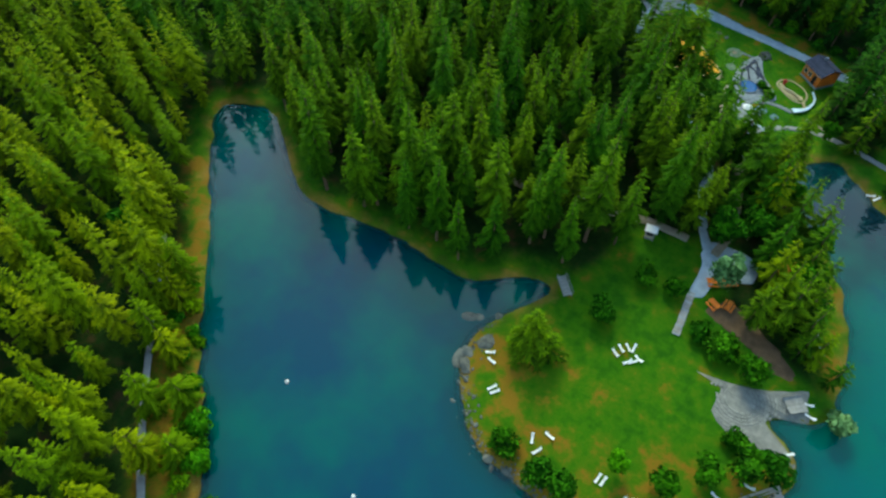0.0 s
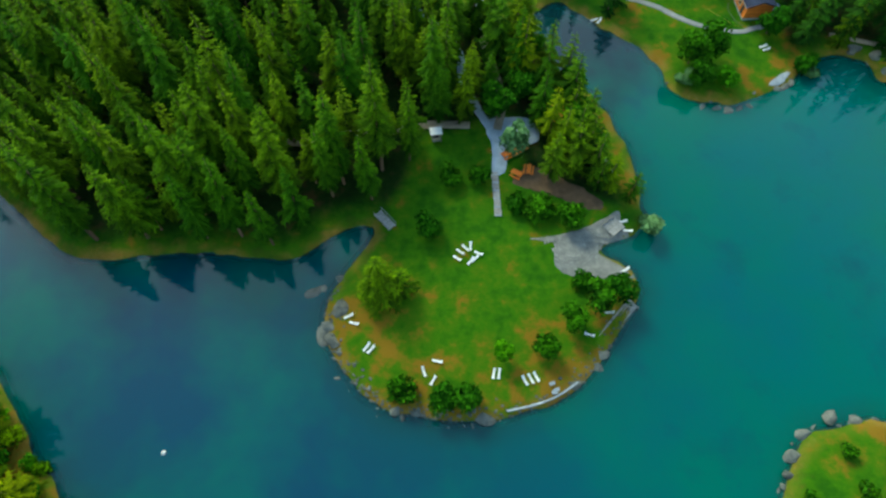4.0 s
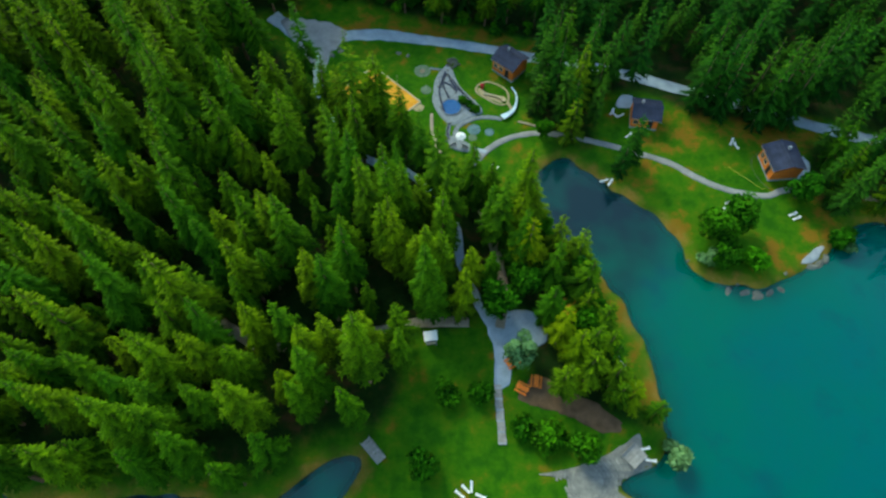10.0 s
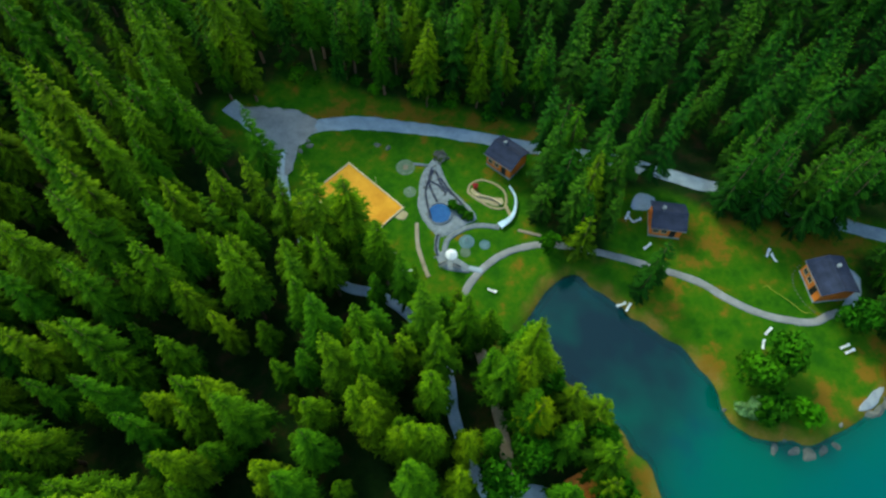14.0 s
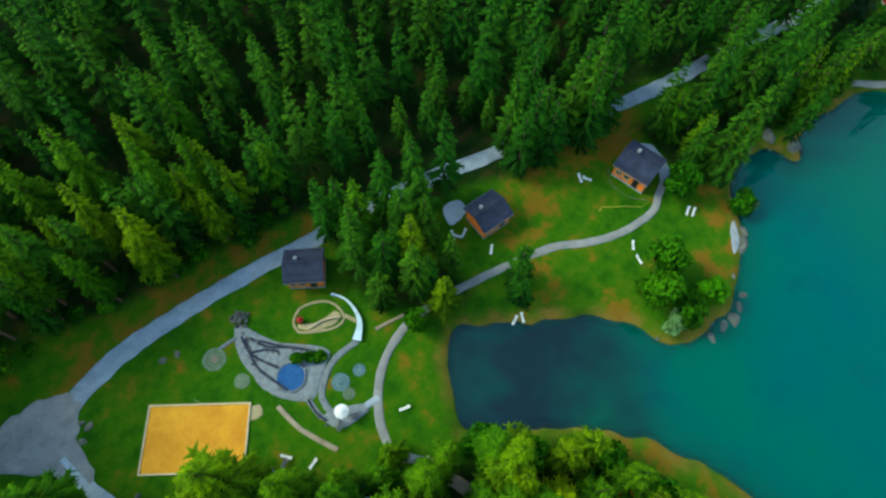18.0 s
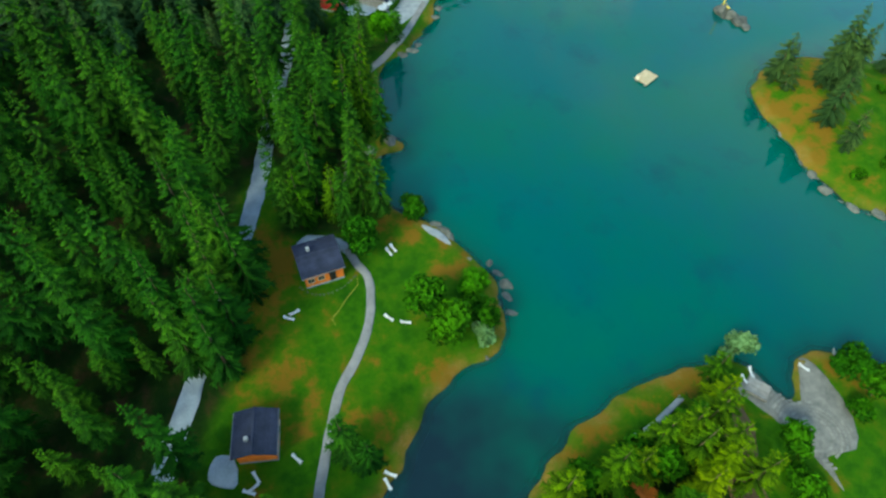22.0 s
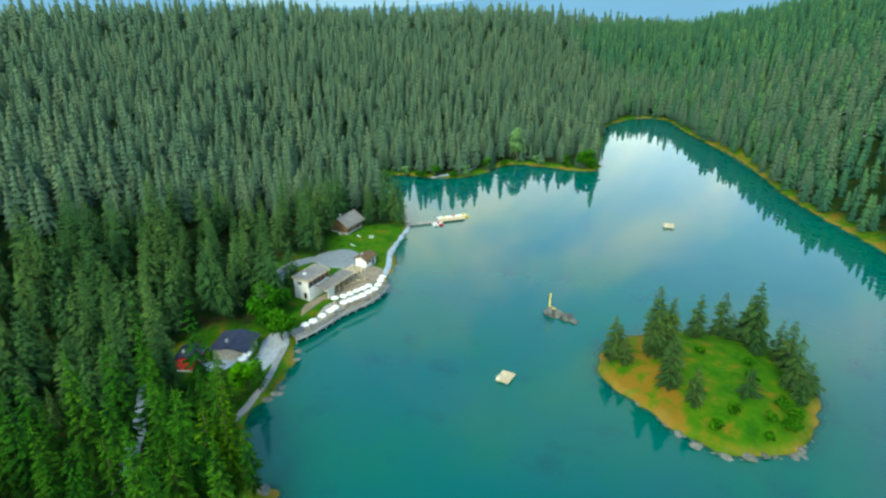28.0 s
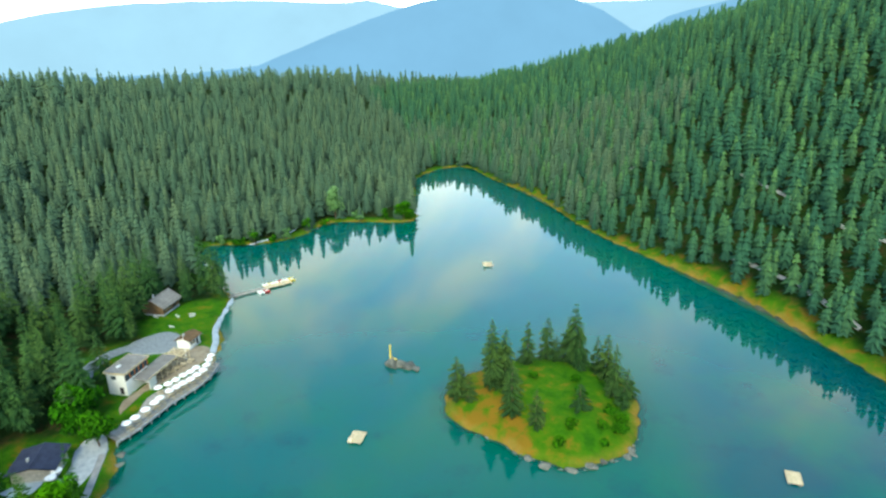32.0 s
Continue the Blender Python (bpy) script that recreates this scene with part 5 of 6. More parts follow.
deck = empty_thing("sun_deck", lie(23.0, -35.0, 40, 0.15), "weathered grey wooden deck on the stone beach", "deck")
for k in range(9):
    part("plank", box(2.9, 0.26, 0.06, (0, -1.1 + 0.28 * k, 0.2), 0.01), GREY_WOOD, deck)
for s in (-1.2, 1.2):
    part("beam", box(0.14, 2.5, 0.2, (s, 0, 0.07)), GREY_WOOD, deck)
part("backrest", box(2.9, 0.08, 0.5, (0, 1.3, 0.4)), GREY_WOOD, deck)

steps = empty_thing("plank_steps", pose(21.8, -51.8, 0, 0, 0, 47.5), "weathered plank steps leading down into the lake", "steps")
for k in range(6):
    part("tread", box(8.6, 0.34, 0.12, (0, 0.85 - 0.36 * k, 0.72 - 0.16 * k), 0.02), GREY_WOOD, steps)
    part("riser", box(8.6, 0.05, 0.16, (0, 0.69 - 0.36 * k, 0.60 - 0.16 * k), 0.01), GREY_WOOD, steps)
for s in (-4.25, 0, 4.25):
    part("stringer", box(0.12, 2.2, 0.3, (s, 0, 0.1)), GREY_WOOD, steps)

wall_line = smooth_line([(3.8, -66.0), (8.1, -65.0), (11.4, -63.7), (14.6, -61.6)], 0.9)
edging = empty_thing("shore_wall", pose(9, -64, 0), "low white stone edging along the shore", "wall")
for (x0, y0), (x1, y1) in zip(wall_line[:-1], wall_line[1:]):
    s = part("kerb_stone", turned(box(math.hypot(x1 - x0, y1 - y0) - 0.03, 0.3, 0.5, (0, 0, 0), 0.03), pose((x0 + x1) / 2 - 9, (y0 + y1) / 2 + 64, 0.55, 0, 0, math.degrees(math.atan2(y1 - y0, x1 - x0)))), CONCRETE, edging)
for x, y, a in ((10.6, -62.0, 20), (11.2, -62.9, 20), (10.9, -63.3, 0)):
    st = empty_thing("stone_bench", lie(x, y, a), "small pale stone bench by the shore wall", "bench")
    part("slab", box(0.9, 0.5, 0.12, (0, 0, 0.4), 0.03), CONCRETE, st)
    for s in (-0.3, 0.3):
        part("foot", box(0.12, 0.4, 0.36, (s, 0, 0.17), 0.02), CONCRETE, st)

walkway = empty_thing("boardwalk", lie(3.4, -29.0, 0, 0.05), "pale grey straight boardwalk across the meadow", "boardwalk")
for k in range(27):
    part("plank", box(1.15, 0.32, 0.07, (0.04 * math.sin(k) + 0.2 - 0.016 * k, -4.3 + 0.335 * k, 0.12), 0.012), GREY_WOOD if k % 5 else CONCRETE, walkway)
for s in (-0.4, 0.4):
    part("joist", box(0.12, 9.0, 0.14, (s, 0.1, 0.03)), GREY_WOOD, walkway)
pad("gravel_square", [(2.9, -24.4), (3.0, -19.0), (2.0, -14.8), (3.2, -12.2), (8.6, -11.8), (11.2, -13.2), (11.4, -17.0), (8.2, -18.8), (6.0, -20.0), (5.0, -24.4)], GRAVEL, 0.10, "grey gravel square under the trees", seed=5)
pad("bare_earth", [(6.4, -26.6), (9, -23.2), (14, -24.6), (19, -27.8), (22, -30.6), (19, -31.6), (14, -29.4), (10, -28)], ROOT_EARTH, 0.045, "bare brown earth under the pines", "ground", 0.9, 6)


def picnic_table(m):
    root = empty_thing("picnic_table", m, "orange-brown wooden picnic table with benches", "table", "picnic tables")
    for k in range(4):
        part("table_board", box(2.0, 0.18, 0.05, (0, -0.3 + 0.2 * k, 0.75), 0.01), TIMBER, root)
    for s in (-0.75, 0.75):
        part("bench_seat", box(2.0, 0.28, 0.05, (0, s, 0.45), 0.01), TIMBER, root)
        part("leg_frame", joined(box(0.08, 1.7, 0.08, (s, 0, 0.40)), box(0.08, 0.08, 0.75, (s, 0.3, 0.37)), box(0.08, 0.08, 0.75, (s, -0.3, 0.37))), TIMBER, root)
    return root


first_table = picnic_table(lie(7.0, -25.0, -30))
for x, y, a in ((5.6, -20.9, 30), (9.2, -24.0, 80), (6.9, -20.0, 30), (8.2, -19.0, 30)):
    copy_thing(first_table, lie(x, y, a))

booth = empty_thing("kiosk", lie(-7.2, -17.2, 8), "small timber kiosk with a pale corrugated roof", "kiosk")
part("wall", box(1.5, 1.1, 2.2, (0, 0, 1.1)), GREY_WOOD, booth)
part("roof", joined(*[box(0.24, 1.7, 0.07, (-0.96 + 0.24 * k, 0, 2.4 + 0.02 * (k % 2)), 0.01) for k in range(9)]), WHITE, booth)
part("counter", box(1.3, 0.35, 0.06, (0, -0.7, 1.0)), PALE_WOOD, booth)
part("hatch", box(1.1, 0.06, 0.8, (0, -0.57, 1.5)), DARK, booth)
part("post", box(0.1, 0.1, 2.3, (0.85, -0.75, 1.15)), GREY_WOOD, booth)

bridge = empty_thing("footbridge", pose(-15.6, -34.2, 1.1, 0, 0, -48), "small grey wooden footbridge over the inlet", "bridge")
for k in range(13):
    part("plank", box(0.26, 1.5, 0.06, (-1.8 + 0.3 * k, 0, 0.12 + 0.02 * math.sin(k / 4)), 0.01), GREY_WOOD, bridge)
for s in (-0.8, 0.8):
    part("beam", box(4.0, 0.14, 0.2, (0, s * 0.8, 0.0)), GREY_WOOD, bridge)
    part("handrail", joined(box(4.0, 0.08, 0.08, (0, s, 1.05)), *[box(0.08, 0.08, 1.0, (-1.8 + 1.2 * k, s, 0.55)) for k in range(4)]), GREY_WOOD, bridge)

for x, y in ((-45, -72.2), (-26, -80.5)):
    by = empty_thing("buoy", pose(x, y, 0.05), "small white buoy floating on the lake", "buoy")
    part("float", lathe([(0.05, -0.25), (0.28, -0.1), (0.34, 0.08), (0.22, 0.26), (0.05, 0.32)], 10), WHITE, by, smooth=True)
    part("ring", lathe([(0.03, 0.3), (0.05, 0.36), (0.03, 0.42)], 6), STEEL, by)

shed = empty_thing("open_shelter", lie(15.2, -12.4, 25), "brown-roofed timber shelter under the trees", "shelter")
part("roof", joined(turned(box(4.6, 2.0, 0.12), pose(0, 0.95, 2.9, -18, 0, 0)), turned(box(4.6, 2.0, 0.12), pose(0, -0.95, 2.9, 18, 0, 0))), TIMBER, shed)
for sx in (-1.9, 1.9):
    for sy in (-1.5, 1.5):
        part("post", box(0.14, 0.14, 2.6, (sx, sy, 1.3)), TIMBER, shed)
part("bench", box(3.0, 0.4, 0.06, (0, 0.9, 0.45)), TIMBER, shed)


# ---- play ground ----
court_mid = (-17.8, 35.3)
court = empty_thing("sand_court", pose(*court_mid, float(height(*court_mid)), 0, 0, -44.7), "orange sand volleyball court with a timber edge", "court")
v, f = [], []
for j in range(15):
    for i in range(23):
        x, y = -6.8 + 13.6 * i / 22, -4.4 + 8.8 * j / 14
        v.append((x, y, 0.16 + 0.05 * noise.noise(Vector((x * 0.9, y * 0.9, 2)))))
f = [(j * 23 + i, j * 23 + i + 1, j * 23 + i + 24, j * 23 + i + 23) for j in range(14) for i in range(22)]
part("sand", (v, f), SAND, court, "raked orange sand", True)
for sx, sy, at in ((14.0, 0.25, (0, 4.5, 0.12)), (14.0, 0.25, (0, -4.5, 0.12)), (0.25, 8.8, (6.9, 0, 0.12)), (0.25, 8.8, (-6.9, 0, 0.12))):
    part("edge_board", box(sx, sy, 0.34, at, 0.03), PALE_WOOD, court)
for s in (-1, 1):
    part("net_post", lathe([(0.05, 0), (0.05, 2.4)], 8, (0, s * 4.7, 0)), STEEL, court)
pad("court_step", [(-10.4, 33.4), (-9.0, 32.6), (-9.6, 31.2), (-11.4, 32.0)], PALE_SAND, 0.06, "pale sand spilt beside the court")

CONCRETE_PLAN = [(-4.5, 43.6), (-6.4, 40.5), (-7.1, 36.2), (-6.7, 31.9), (-4.7, 29.0), (-3.7, 28.0), (-1.6, 28.6), (1.3, 30.5), (2.7, 31.3), (2.0, 33.3), (0.3, 35.4), (-1.4, 37.6), (-2.5, 40.1), (-3.4, 42.9)]
pad("water_play_paving", CONCRETE_PLAN, PLAY_CONCRETE, 0.10, "grey concrete water play area with channels", seed=2)
for k, line in enumerate(([(-4.6, 42.0), (-5.3, 39.2), (-4.6, 36.6), (-3.8, 34.6)], [(-3.9, 41.0), (-3.0, 38.2), (-0.6, 35.6), (0.9, 33.4)], [(-5.3, 39.2), (-3.4, 38.0), (-2.2, 36.4)], [(-3.2, 39.6), (-1.6, 37.0), (0.4, 34.2), (1.6, 32.2)], [(-4.4, 41.4), (-5.8, 37.4), (-5.6, 34.4), (-4.9, 31.2)], [(-3.9, 28.3), (-4.3, 26.2), (-4.0, 24.2)])):
    ribbon("water_channel", line, 0.36, SLATE, 0.20, "dark narrow water channel in the concrete", "channel", 20 + k)
    c = smooth_line(line, 0.7)
    for i in range(len(c)):
        rock(c[i][0] + rng.uniform(-0.5, 0.5), c[i][1] + rng.uniform(-0.5, 0.5), rng.uniform(0.16, 0.3), rng.uniform(0, 360), "small stone beside the water channel", z=float(height(*c[i])) + 0.15)
pool = empty_thing("paddling_pool", lie(-3.5, 32.4, 0, 0.1), "round blue paddling pool with a stone rim", "pool")
part("basin", lathe([(1.95, -0.1), (1.95, 0.1), (1.7, 0.12), (1.0, 0.09), (0.1, 0.08)], 20), POOL, pool, "blue water over a painted floor")
for k in range(22):
    a = k * 2 * math.pi / 22
    part("rim_stone", turned(box(0.5, 0.3, 0.24, (0, 0, 0), 0.06), pose(2.1 * math.cos(a), 2.1 * math.sin(a), 0.08, 0, 0, math.degrees(a) + 90)), PLAY_CONCRETE, pool)
tower = empty_thing("rock_fountain", lie(-3.1, 44.3), "piled grey rocks of the play fountain", "fountain")
for k in range(16):
    a, r = k * 2.4, 0.16 * k ** 0.7
    part("stone", turned(boulder(k, 0.42, 0.8), pose(r * math.cos(a) * 1.3, r * math.sin(a) * 1.3, max(0.1, 1.0 - 0.07 * k), 0, 0, 40 * k)), ROCK, tower)
LOOP = [(2.0, 38.3), (4.0, 39.3), (6.9, 38.0), (8.2, 36.0), (7.7, 33.5), (5.7, 33.4), (3.2, 35.1), (1.6, 36.7), (2.0, 38.3)]
ribbon("play_loop", LOOP, 0.42, PALE_SAND, 0.09, "narrow sandy loop path in the play ground", seed=31)
pad("play_sandpit", [(2.5, 37.5), (3.6, 36.3), (5.4, 35.6), (7.3, 35.4), (7.7, 34.4), (6.6, 33.8), (4.8, 34.3), (3.0, 35.5), (2.1, 36.8)], PALE_SAND, 0.07, "pale sandpit inside the loop path")
beam = empty_thing("balance_beam", lie(5.2, 35.0, -24, 0.1), "curved pale timber play beam", "play beam")
for k in range(7):
    part("log", turned(box(0.75, 0.3, 0.3, (0, 0, 0), 0.08), pose(-2.1 + 0.7 * k, 0.35 * math.sin(k * 0.55), 0.3, 0, 0, 12 * math.cos(k * 0.5))), PALE_WOOD, beam)
spring = empty_thing("play_house", lie(2.9, 37.7), "small red play figure house", "play house")
part("body", box(0.6, 0.6, 0.7, (0, 0, 0.35)), RED, spring)
part("roof", lathe([(0.55, 0.7), (0.3, 0.95), (0.02, 1.15)], 6), RED, spring)
slide_line = smooth_line([(8.8, 37.6), (9.7, 35.6), (9.6, 33.4), (8.7, 31.2), (6.6, 29.6)], 0.5)
slide = empty_thing("slide_wall", pose(8.8, 33.6, float(height(8.8, 33.6))), "curved pale blue metal slide wall", "slide")
n = len(slide_line)
for i in range(n - 1):
    (x0, y0), (x1, y1) = slide_line[i], slide_line[i + 1]
    w = 0.28 + 1.3 * (i / n) ** 2.2
    part("panel", turned(box(math.hypot(x1 - x0, y1 - y0) + 0.02, w, 0.5 - 0.3 * i / n, (0, 0, 0), 0.03), pose((x0 + x1) / 2 - 8.8, (y0 + y1) / 2 - 33.6, 0.45, 0, 0, math.degrees(math.atan2(y1 - y0, x1 - x0)))), SLIDE, slide)
for k, (x, y, r) in enumerate(((-9.4, 42.2, 1.7), (-8.6, 36.9, 1.1), (0.9, 26.9, 1.3), (3.9, 26.3, 0.9), (0.6, 24.9, 0.9))):
    disc = empty_thing("paved_disc", lie(x, y, k * 30), "worn round concrete paving in the grass", "paving")
    mat = BLUE_DISC if k in (2, 3) else WORN_DISC
    part("outer_ring", lathe([(r, -0.1), (r, 0.05), (r * 0.74, 0.06), (r * 0.72, -0.1)], 20), mat, disc)
    part("inner_ring", lathe([(r * 0.70, -0.1), (r * 0.68, 0.05), (r * 0.36, 0.05), (r * 0.34, -0.1)], 20), mat, disc)
    part("hub", lathe([(r * 0.32, -0.1), (r * 0.32, 0.08), (0.05, 0.09)], 14), EARTH if k == 0 else mat, disc)
    if k in (1, 2):
        part("pole", lathe([(0.05, 0), (0.04, 1.6)], 6), STEEL, disc)
for k, (line, width, mat) in enumerate((([(6.6, 29.6), (2.7, 30.0), (-0.1, 28.9), (-2.4, 27.2), (-2.8, 24.8)], 0.95, PLAY_CONCRETE), ([(-3.9, 28.0), (-4.2, 25.4), (-3.2, 23.2)], 0.8, PLAY_CONCRETE), ([(1.1, 21.9), (3.2, 21.4)], 1.0, GRAVEL),
                                        ([(-7.4, 30.6), (-7.2, 25.9), (-5.6, 20.4)], 0.7, EARTH), ([(-7.9, 42.9), (-5.1, 42.4)], 0.5, PLAY_CONCRETE), ([(9.7, 29.0), (14.2, 27.6)], 0.5, EARTH), ([(8.0, 33.8), (8.8, 31.4)], 0.6, PALE_SAND))):
    ribbon("play_path", line, width, mat, 0.10 + 0.008 * k, "narrow path through the play ground grass", seed=40 + k)
pad("play_patio", [(-3.9, 24.9), (-4.1, 23.4), (-2.8, 21.9), (0.8, 21.2), (1.3, 22.2), (-0.6, 23.6), (-2.4, 25.0)], PLAY_CONCRETE, 0.13, "grey paved patio with a sunshade", seed=7)


def umbrella(m, r, label, group, high=2.6, sides=8):
    root = empty_thing("umbrella", m, label, "umbrella", group)
    part("pole", lathe([(0.04, 0), (0.04, high)], 8), STEEL, root)
    part("base", lathe([(0.35, 0), (0.35, 0.1), (0.1, 0.14)], 10), CONCRETE, root)
    part("canopy", lathe([(r, high - 0.32), (r * 0.98, high - 0.26), (r * 0.5, high + 0.02), (0.08, high + 0.2), (0.03, high + 0.3)], sides), CANVAS, root)
    for k in range(4):
        a = k * math.pi / 2
        part("rib", turned(box(r * 0.95, 0.03, 0.03, (r * 0.48, 0, 0), 0.005), pose(0, 0, high - 0.05, 0, 10, math.degrees(a))), STEEL, root)
    return root


umbrella(lie(-1.8, 23.3, 10), 1.05, "white octagonal sunshade on the play patio", "sunshades")
for x, y, a in ((-3.2, 22.4, 30), (-1.0, 22.0, -30), (-11.6, 24.0, 20)):
    tb = empty_thing("bench", lie(x, y, a, 0.1), "weathered bench beside the play area", "bench")
    part("seat", box(1.5, 0.4, 0.06, (0, 0, 0.45)), GREY_WOOD, tb)
    part("back", box(1.5, 0.06, 0.4, (0, 0.22, 0.7)), GREY_WOOD, tb)
    for s in (-0.6, 0.6):
        part("leg", box(0.08, 0.36, 0.44, (s, 0, 0.22)), GREY_WOOD, tb)


# ---- cabins ----
def cabin(name, m, w, d, eave, rise, label, over=0.4, wall=TIMBER, roof=SLATE, storeys=1):
    """A timber house, ridge along x, front towards -y."""
    root = empty_thing(name, m, label, "house")
    part("plinth", box(w + 0.1, d + 0.1, 0.8, (0, 0, 0), 0.03), CONCRETE, root)
    t = 0.2
    boards = int(eave / 0.22)
    for sx, sy, at in ((w, t, (0, -d / 2 + t / 2)), (w, t, (0, d / 2 - t / 2)), (t, d - 2 * t, (-w / 2 + t / 2, 0)), (t, d - 2 * t, (w / 2 - t / 2, 0))):
        side = part("wall", box(sx, sy, 0.22 * boards, (*at, 0.4 + 0.11 * boards), 0), wall, root)
        for k in range(boards):
            part("board", box(sx + 0.05, sy + 0.05, 0.2, (*at, 0.4 + 0.22 * k + 0.11), 0.025), wall, side)
    top = 0.4 + 0.22 * boards
    for s in (-1, 1):
        g = [(s * (w / 2 - 0.06), -d / 2, top), (s * (w / 2 - 0.06), d / 2, top), (s * (w / 2 - 0.06), 0, top + rise), (s * (w / 2 - 0.2), -d / 2, top), (s * (w / 2 - 0.2), d / 2, top), (s * (w / 2 - 0.2), 0, top + rise)]
        part("gable", (g, [(0, 1, 2), (5, 4, 3), (0, 3, 4, 1), (1, 4, 5, 2), (2, 5, 3, 0)]), wall, root)
    run = d / 2 + over
    slope = math.degrees(math.atan2(rise, d / 2))
    length = math.hypot(run, run * rise / (d / 2))
    for s in (-1, 1):
        mid = (0, s * run / 2, top + rise - run / 2 * rise / (d / 2) + 0.14)
        ob = part("roof", turned(box(w + 2 * over, length, 0.16, (0, 0, 0), 0.03), pose(*mid, -s * slope, 0, 0)), roof, root)
        rows = int(length / 0.45)
        for k in range(rows):
            part("roof_course", turned(box(w + 2 * over - 0.06, 0.43, 0.03, (0, -length / 2 + 0.24 + 0.45 * k, 0.10), 0.01), pose(*mid, -s * slope, 0, 0)), roof, ob)
        part("gutter", box(w + 2 * over, 0.12, 0.1, (0, s * (run + 0.05), top - over * rise / (d / 2) + 0.05), 0.03), STEEL, root)
    part("ridge_cap", box(w + 2 * over + 0.02, 0.34, 0.1, (0, 0, top + rise + 0.25), 0.04), roof, root)
    door = part("door", box(0.95, 0.08, 2.0, (w * 0.22, -d / 2 - 0.03, 1.4), 0.01), DARK, root, "dark plank door")
    part("door_handle", box(0.04, 0.08, 0.16, (w * 0.22 + 0.35, -d / 2 - 0.1, 1.4), 0.01), STEEL, door)
    for k in range(2):
        x = -w * 0.34 + k * w * 0.26
        win = part("window", box(0.9, 0.06, 0.9, (x, -d / 2 - 0.02, 1.75), 0.01), GLASS, root)
        part("frame", joined(box(1.04, 0.08, 0.08, (x, -d / 2 - 0.04, 2.24)), box(1.04, 0.12, 0.08, (x, -d / 2 - 0.06, 1.26)), box(0.08, 0.08, 0.9, (x - 0.48, -d / 2 - 0.04, 1.75)), box(0.08, 0.08, 0.9, (x + 0.48, -d / 2 - 0.04, 1.75)), box(0.04, 0.08, 0.9, (x, -d / 2 - 0.04, 1.75))), PALE_WOOD, win)
    part("chimney", box(0.45, 0.45, 0.9, (-w * 0.2, d * 0.15, top + rise + 0.2)), CONCRETE, root)
    return root


cabin("cabin", lie(57.8, 17.4, -85), 5.6, 5.4, 3.0, 1.0, "orange timber cabin with a dark roof on the meadow")
cabin("cabin", lie(34.4, 29.2, -10), 5.0, 4.6, 2.7, 1.0, "timber hut with a dark roof among spruces")
cabin("cabin", lie(8.6, 42.6, -42), 5.2, 4.6, 2.9, 1.0, "orange timber hut with a dark roof by the play ground")
pad("cabin_yard", [(60.9, 12.4), (63.0, 14.4), (64.4, 18.4), (62.6, 20.6), (61.3, 19.2), (61.1, 15.0), (59.6, 13.4)], GRAVEL, 0.10, "grey gravel yard beside the cabin")
pad("hut_yard", [(29.6, 33.0), (31.4, 35.8), (34.0, 34.6), (33.2, 32.6), (31.0, 32.4)], GRAVEL, 0.10, "grey gravel yard behind the hut")
edge_line = smooth_line([(55.3, 20.9), (53.7, 19.4), (53.2, 17.2), (53.9, 14.6), (55.2, 12.8)], 0.55)
for x, y in edge_line[::1]:
    rock(x, y, 0.17, x * 90, "small white edging stone round the cabin terrace")
hose_line = smooth_line([(48.0, 17.2), (49.0, 17.4), (49.8, 16.4), (51.6, 14.8), (53.4, 12.9), (54.6, 12.6)], 0.3)
v, f = [], []
for x, y in hose_line:
    z = float(height(x, y)) + 0.06
    v += [(x + 0.025 * math.cos(a), y + 0.025 * math.cos(a + 0.6), z + 0.025 * math.sin(a)) for a in (0.4, 1.97, 3.54, 5.1)]
f = [(4 * i + j, 4 * i + (j + 1) % 4, 4 * i + 4 + (j + 1) % 4, 4 * i + 4 + j) for i in range(len(hose_line) - 1) for j in range(4)]
tagged(mesh_object("garden_hose", v, f, YELLOW), "thin yellow hose lying on the grass", "hose")
pad("white_strand", [(57.2, -2.6), (59.4, -2.4), (61.4, -0.4), (62.0, 0.6), (60.6, 0.4), (58.4, -1.2)], CONCRETE, 0.08, "small pale stone landing at the water's edge", "beach")

# ---- restaurant and terrace ----
inn = empty_thing("restaurant", pose(139.9, -30.8, float(height(139.9, -30.8)) - 0.1, 0, 0, -61) @ Matrix.Diagonal((0.9, 0.9, 0.84, 1)), "white two-storey restaurant with flat grey roofs and a dark window band", "building")
part("lower_wall", box(8.7, 5.2, 3.9, (0, 0, 1.7), 0.04), WHITE, inn)
part("upper_wall", box(8.7, 5.2, 2.9, (0, 0, 5.1), 0.04), WHITE, inn)
part("roof", box(9.5, 6.0, 0.35, (0.1, 0, 6.75), 0.05), PALE_ROOF, inn, "grey flat roof slab")
part("roof_edge", joined(box(9.6, 0.14, 0.5, (0.1, -3.0, 6.75), 0.03), box(9.6, 0.14, 0.5, (0.1, 3.0, 6.75), 0.03), box(0.14, 5.9, 0.5, (-4.7, 0, 6.75), 0.03), box(0.14, 5.9, 0.5, (4.9, 0, 6.75), 0.03)), PALE_WOOD, inn, "pale timber roof edge")
part("roof_hatch", box(1.0, 0.8, 0.4, (-1.6, 0.9, 7.1), 0.05), WHITE, inn)
part("band", box(8.8, 0.12, 1.9, (0, -2.62, 5.3), 0.02), DARK, inn, "dark window band")
for k in range(5):
    win = part("window", box(1.45, 0.1, 1.5, (-3.5 + 1.75 * k, -2.70, 5.35), 0.02), GLASS, inn)
    part("mullion", box(0.1, 0.14, 1.9, (-2.62 + 1.75 * k, -2.72, 5.3), 0.01), TIMBER, win)
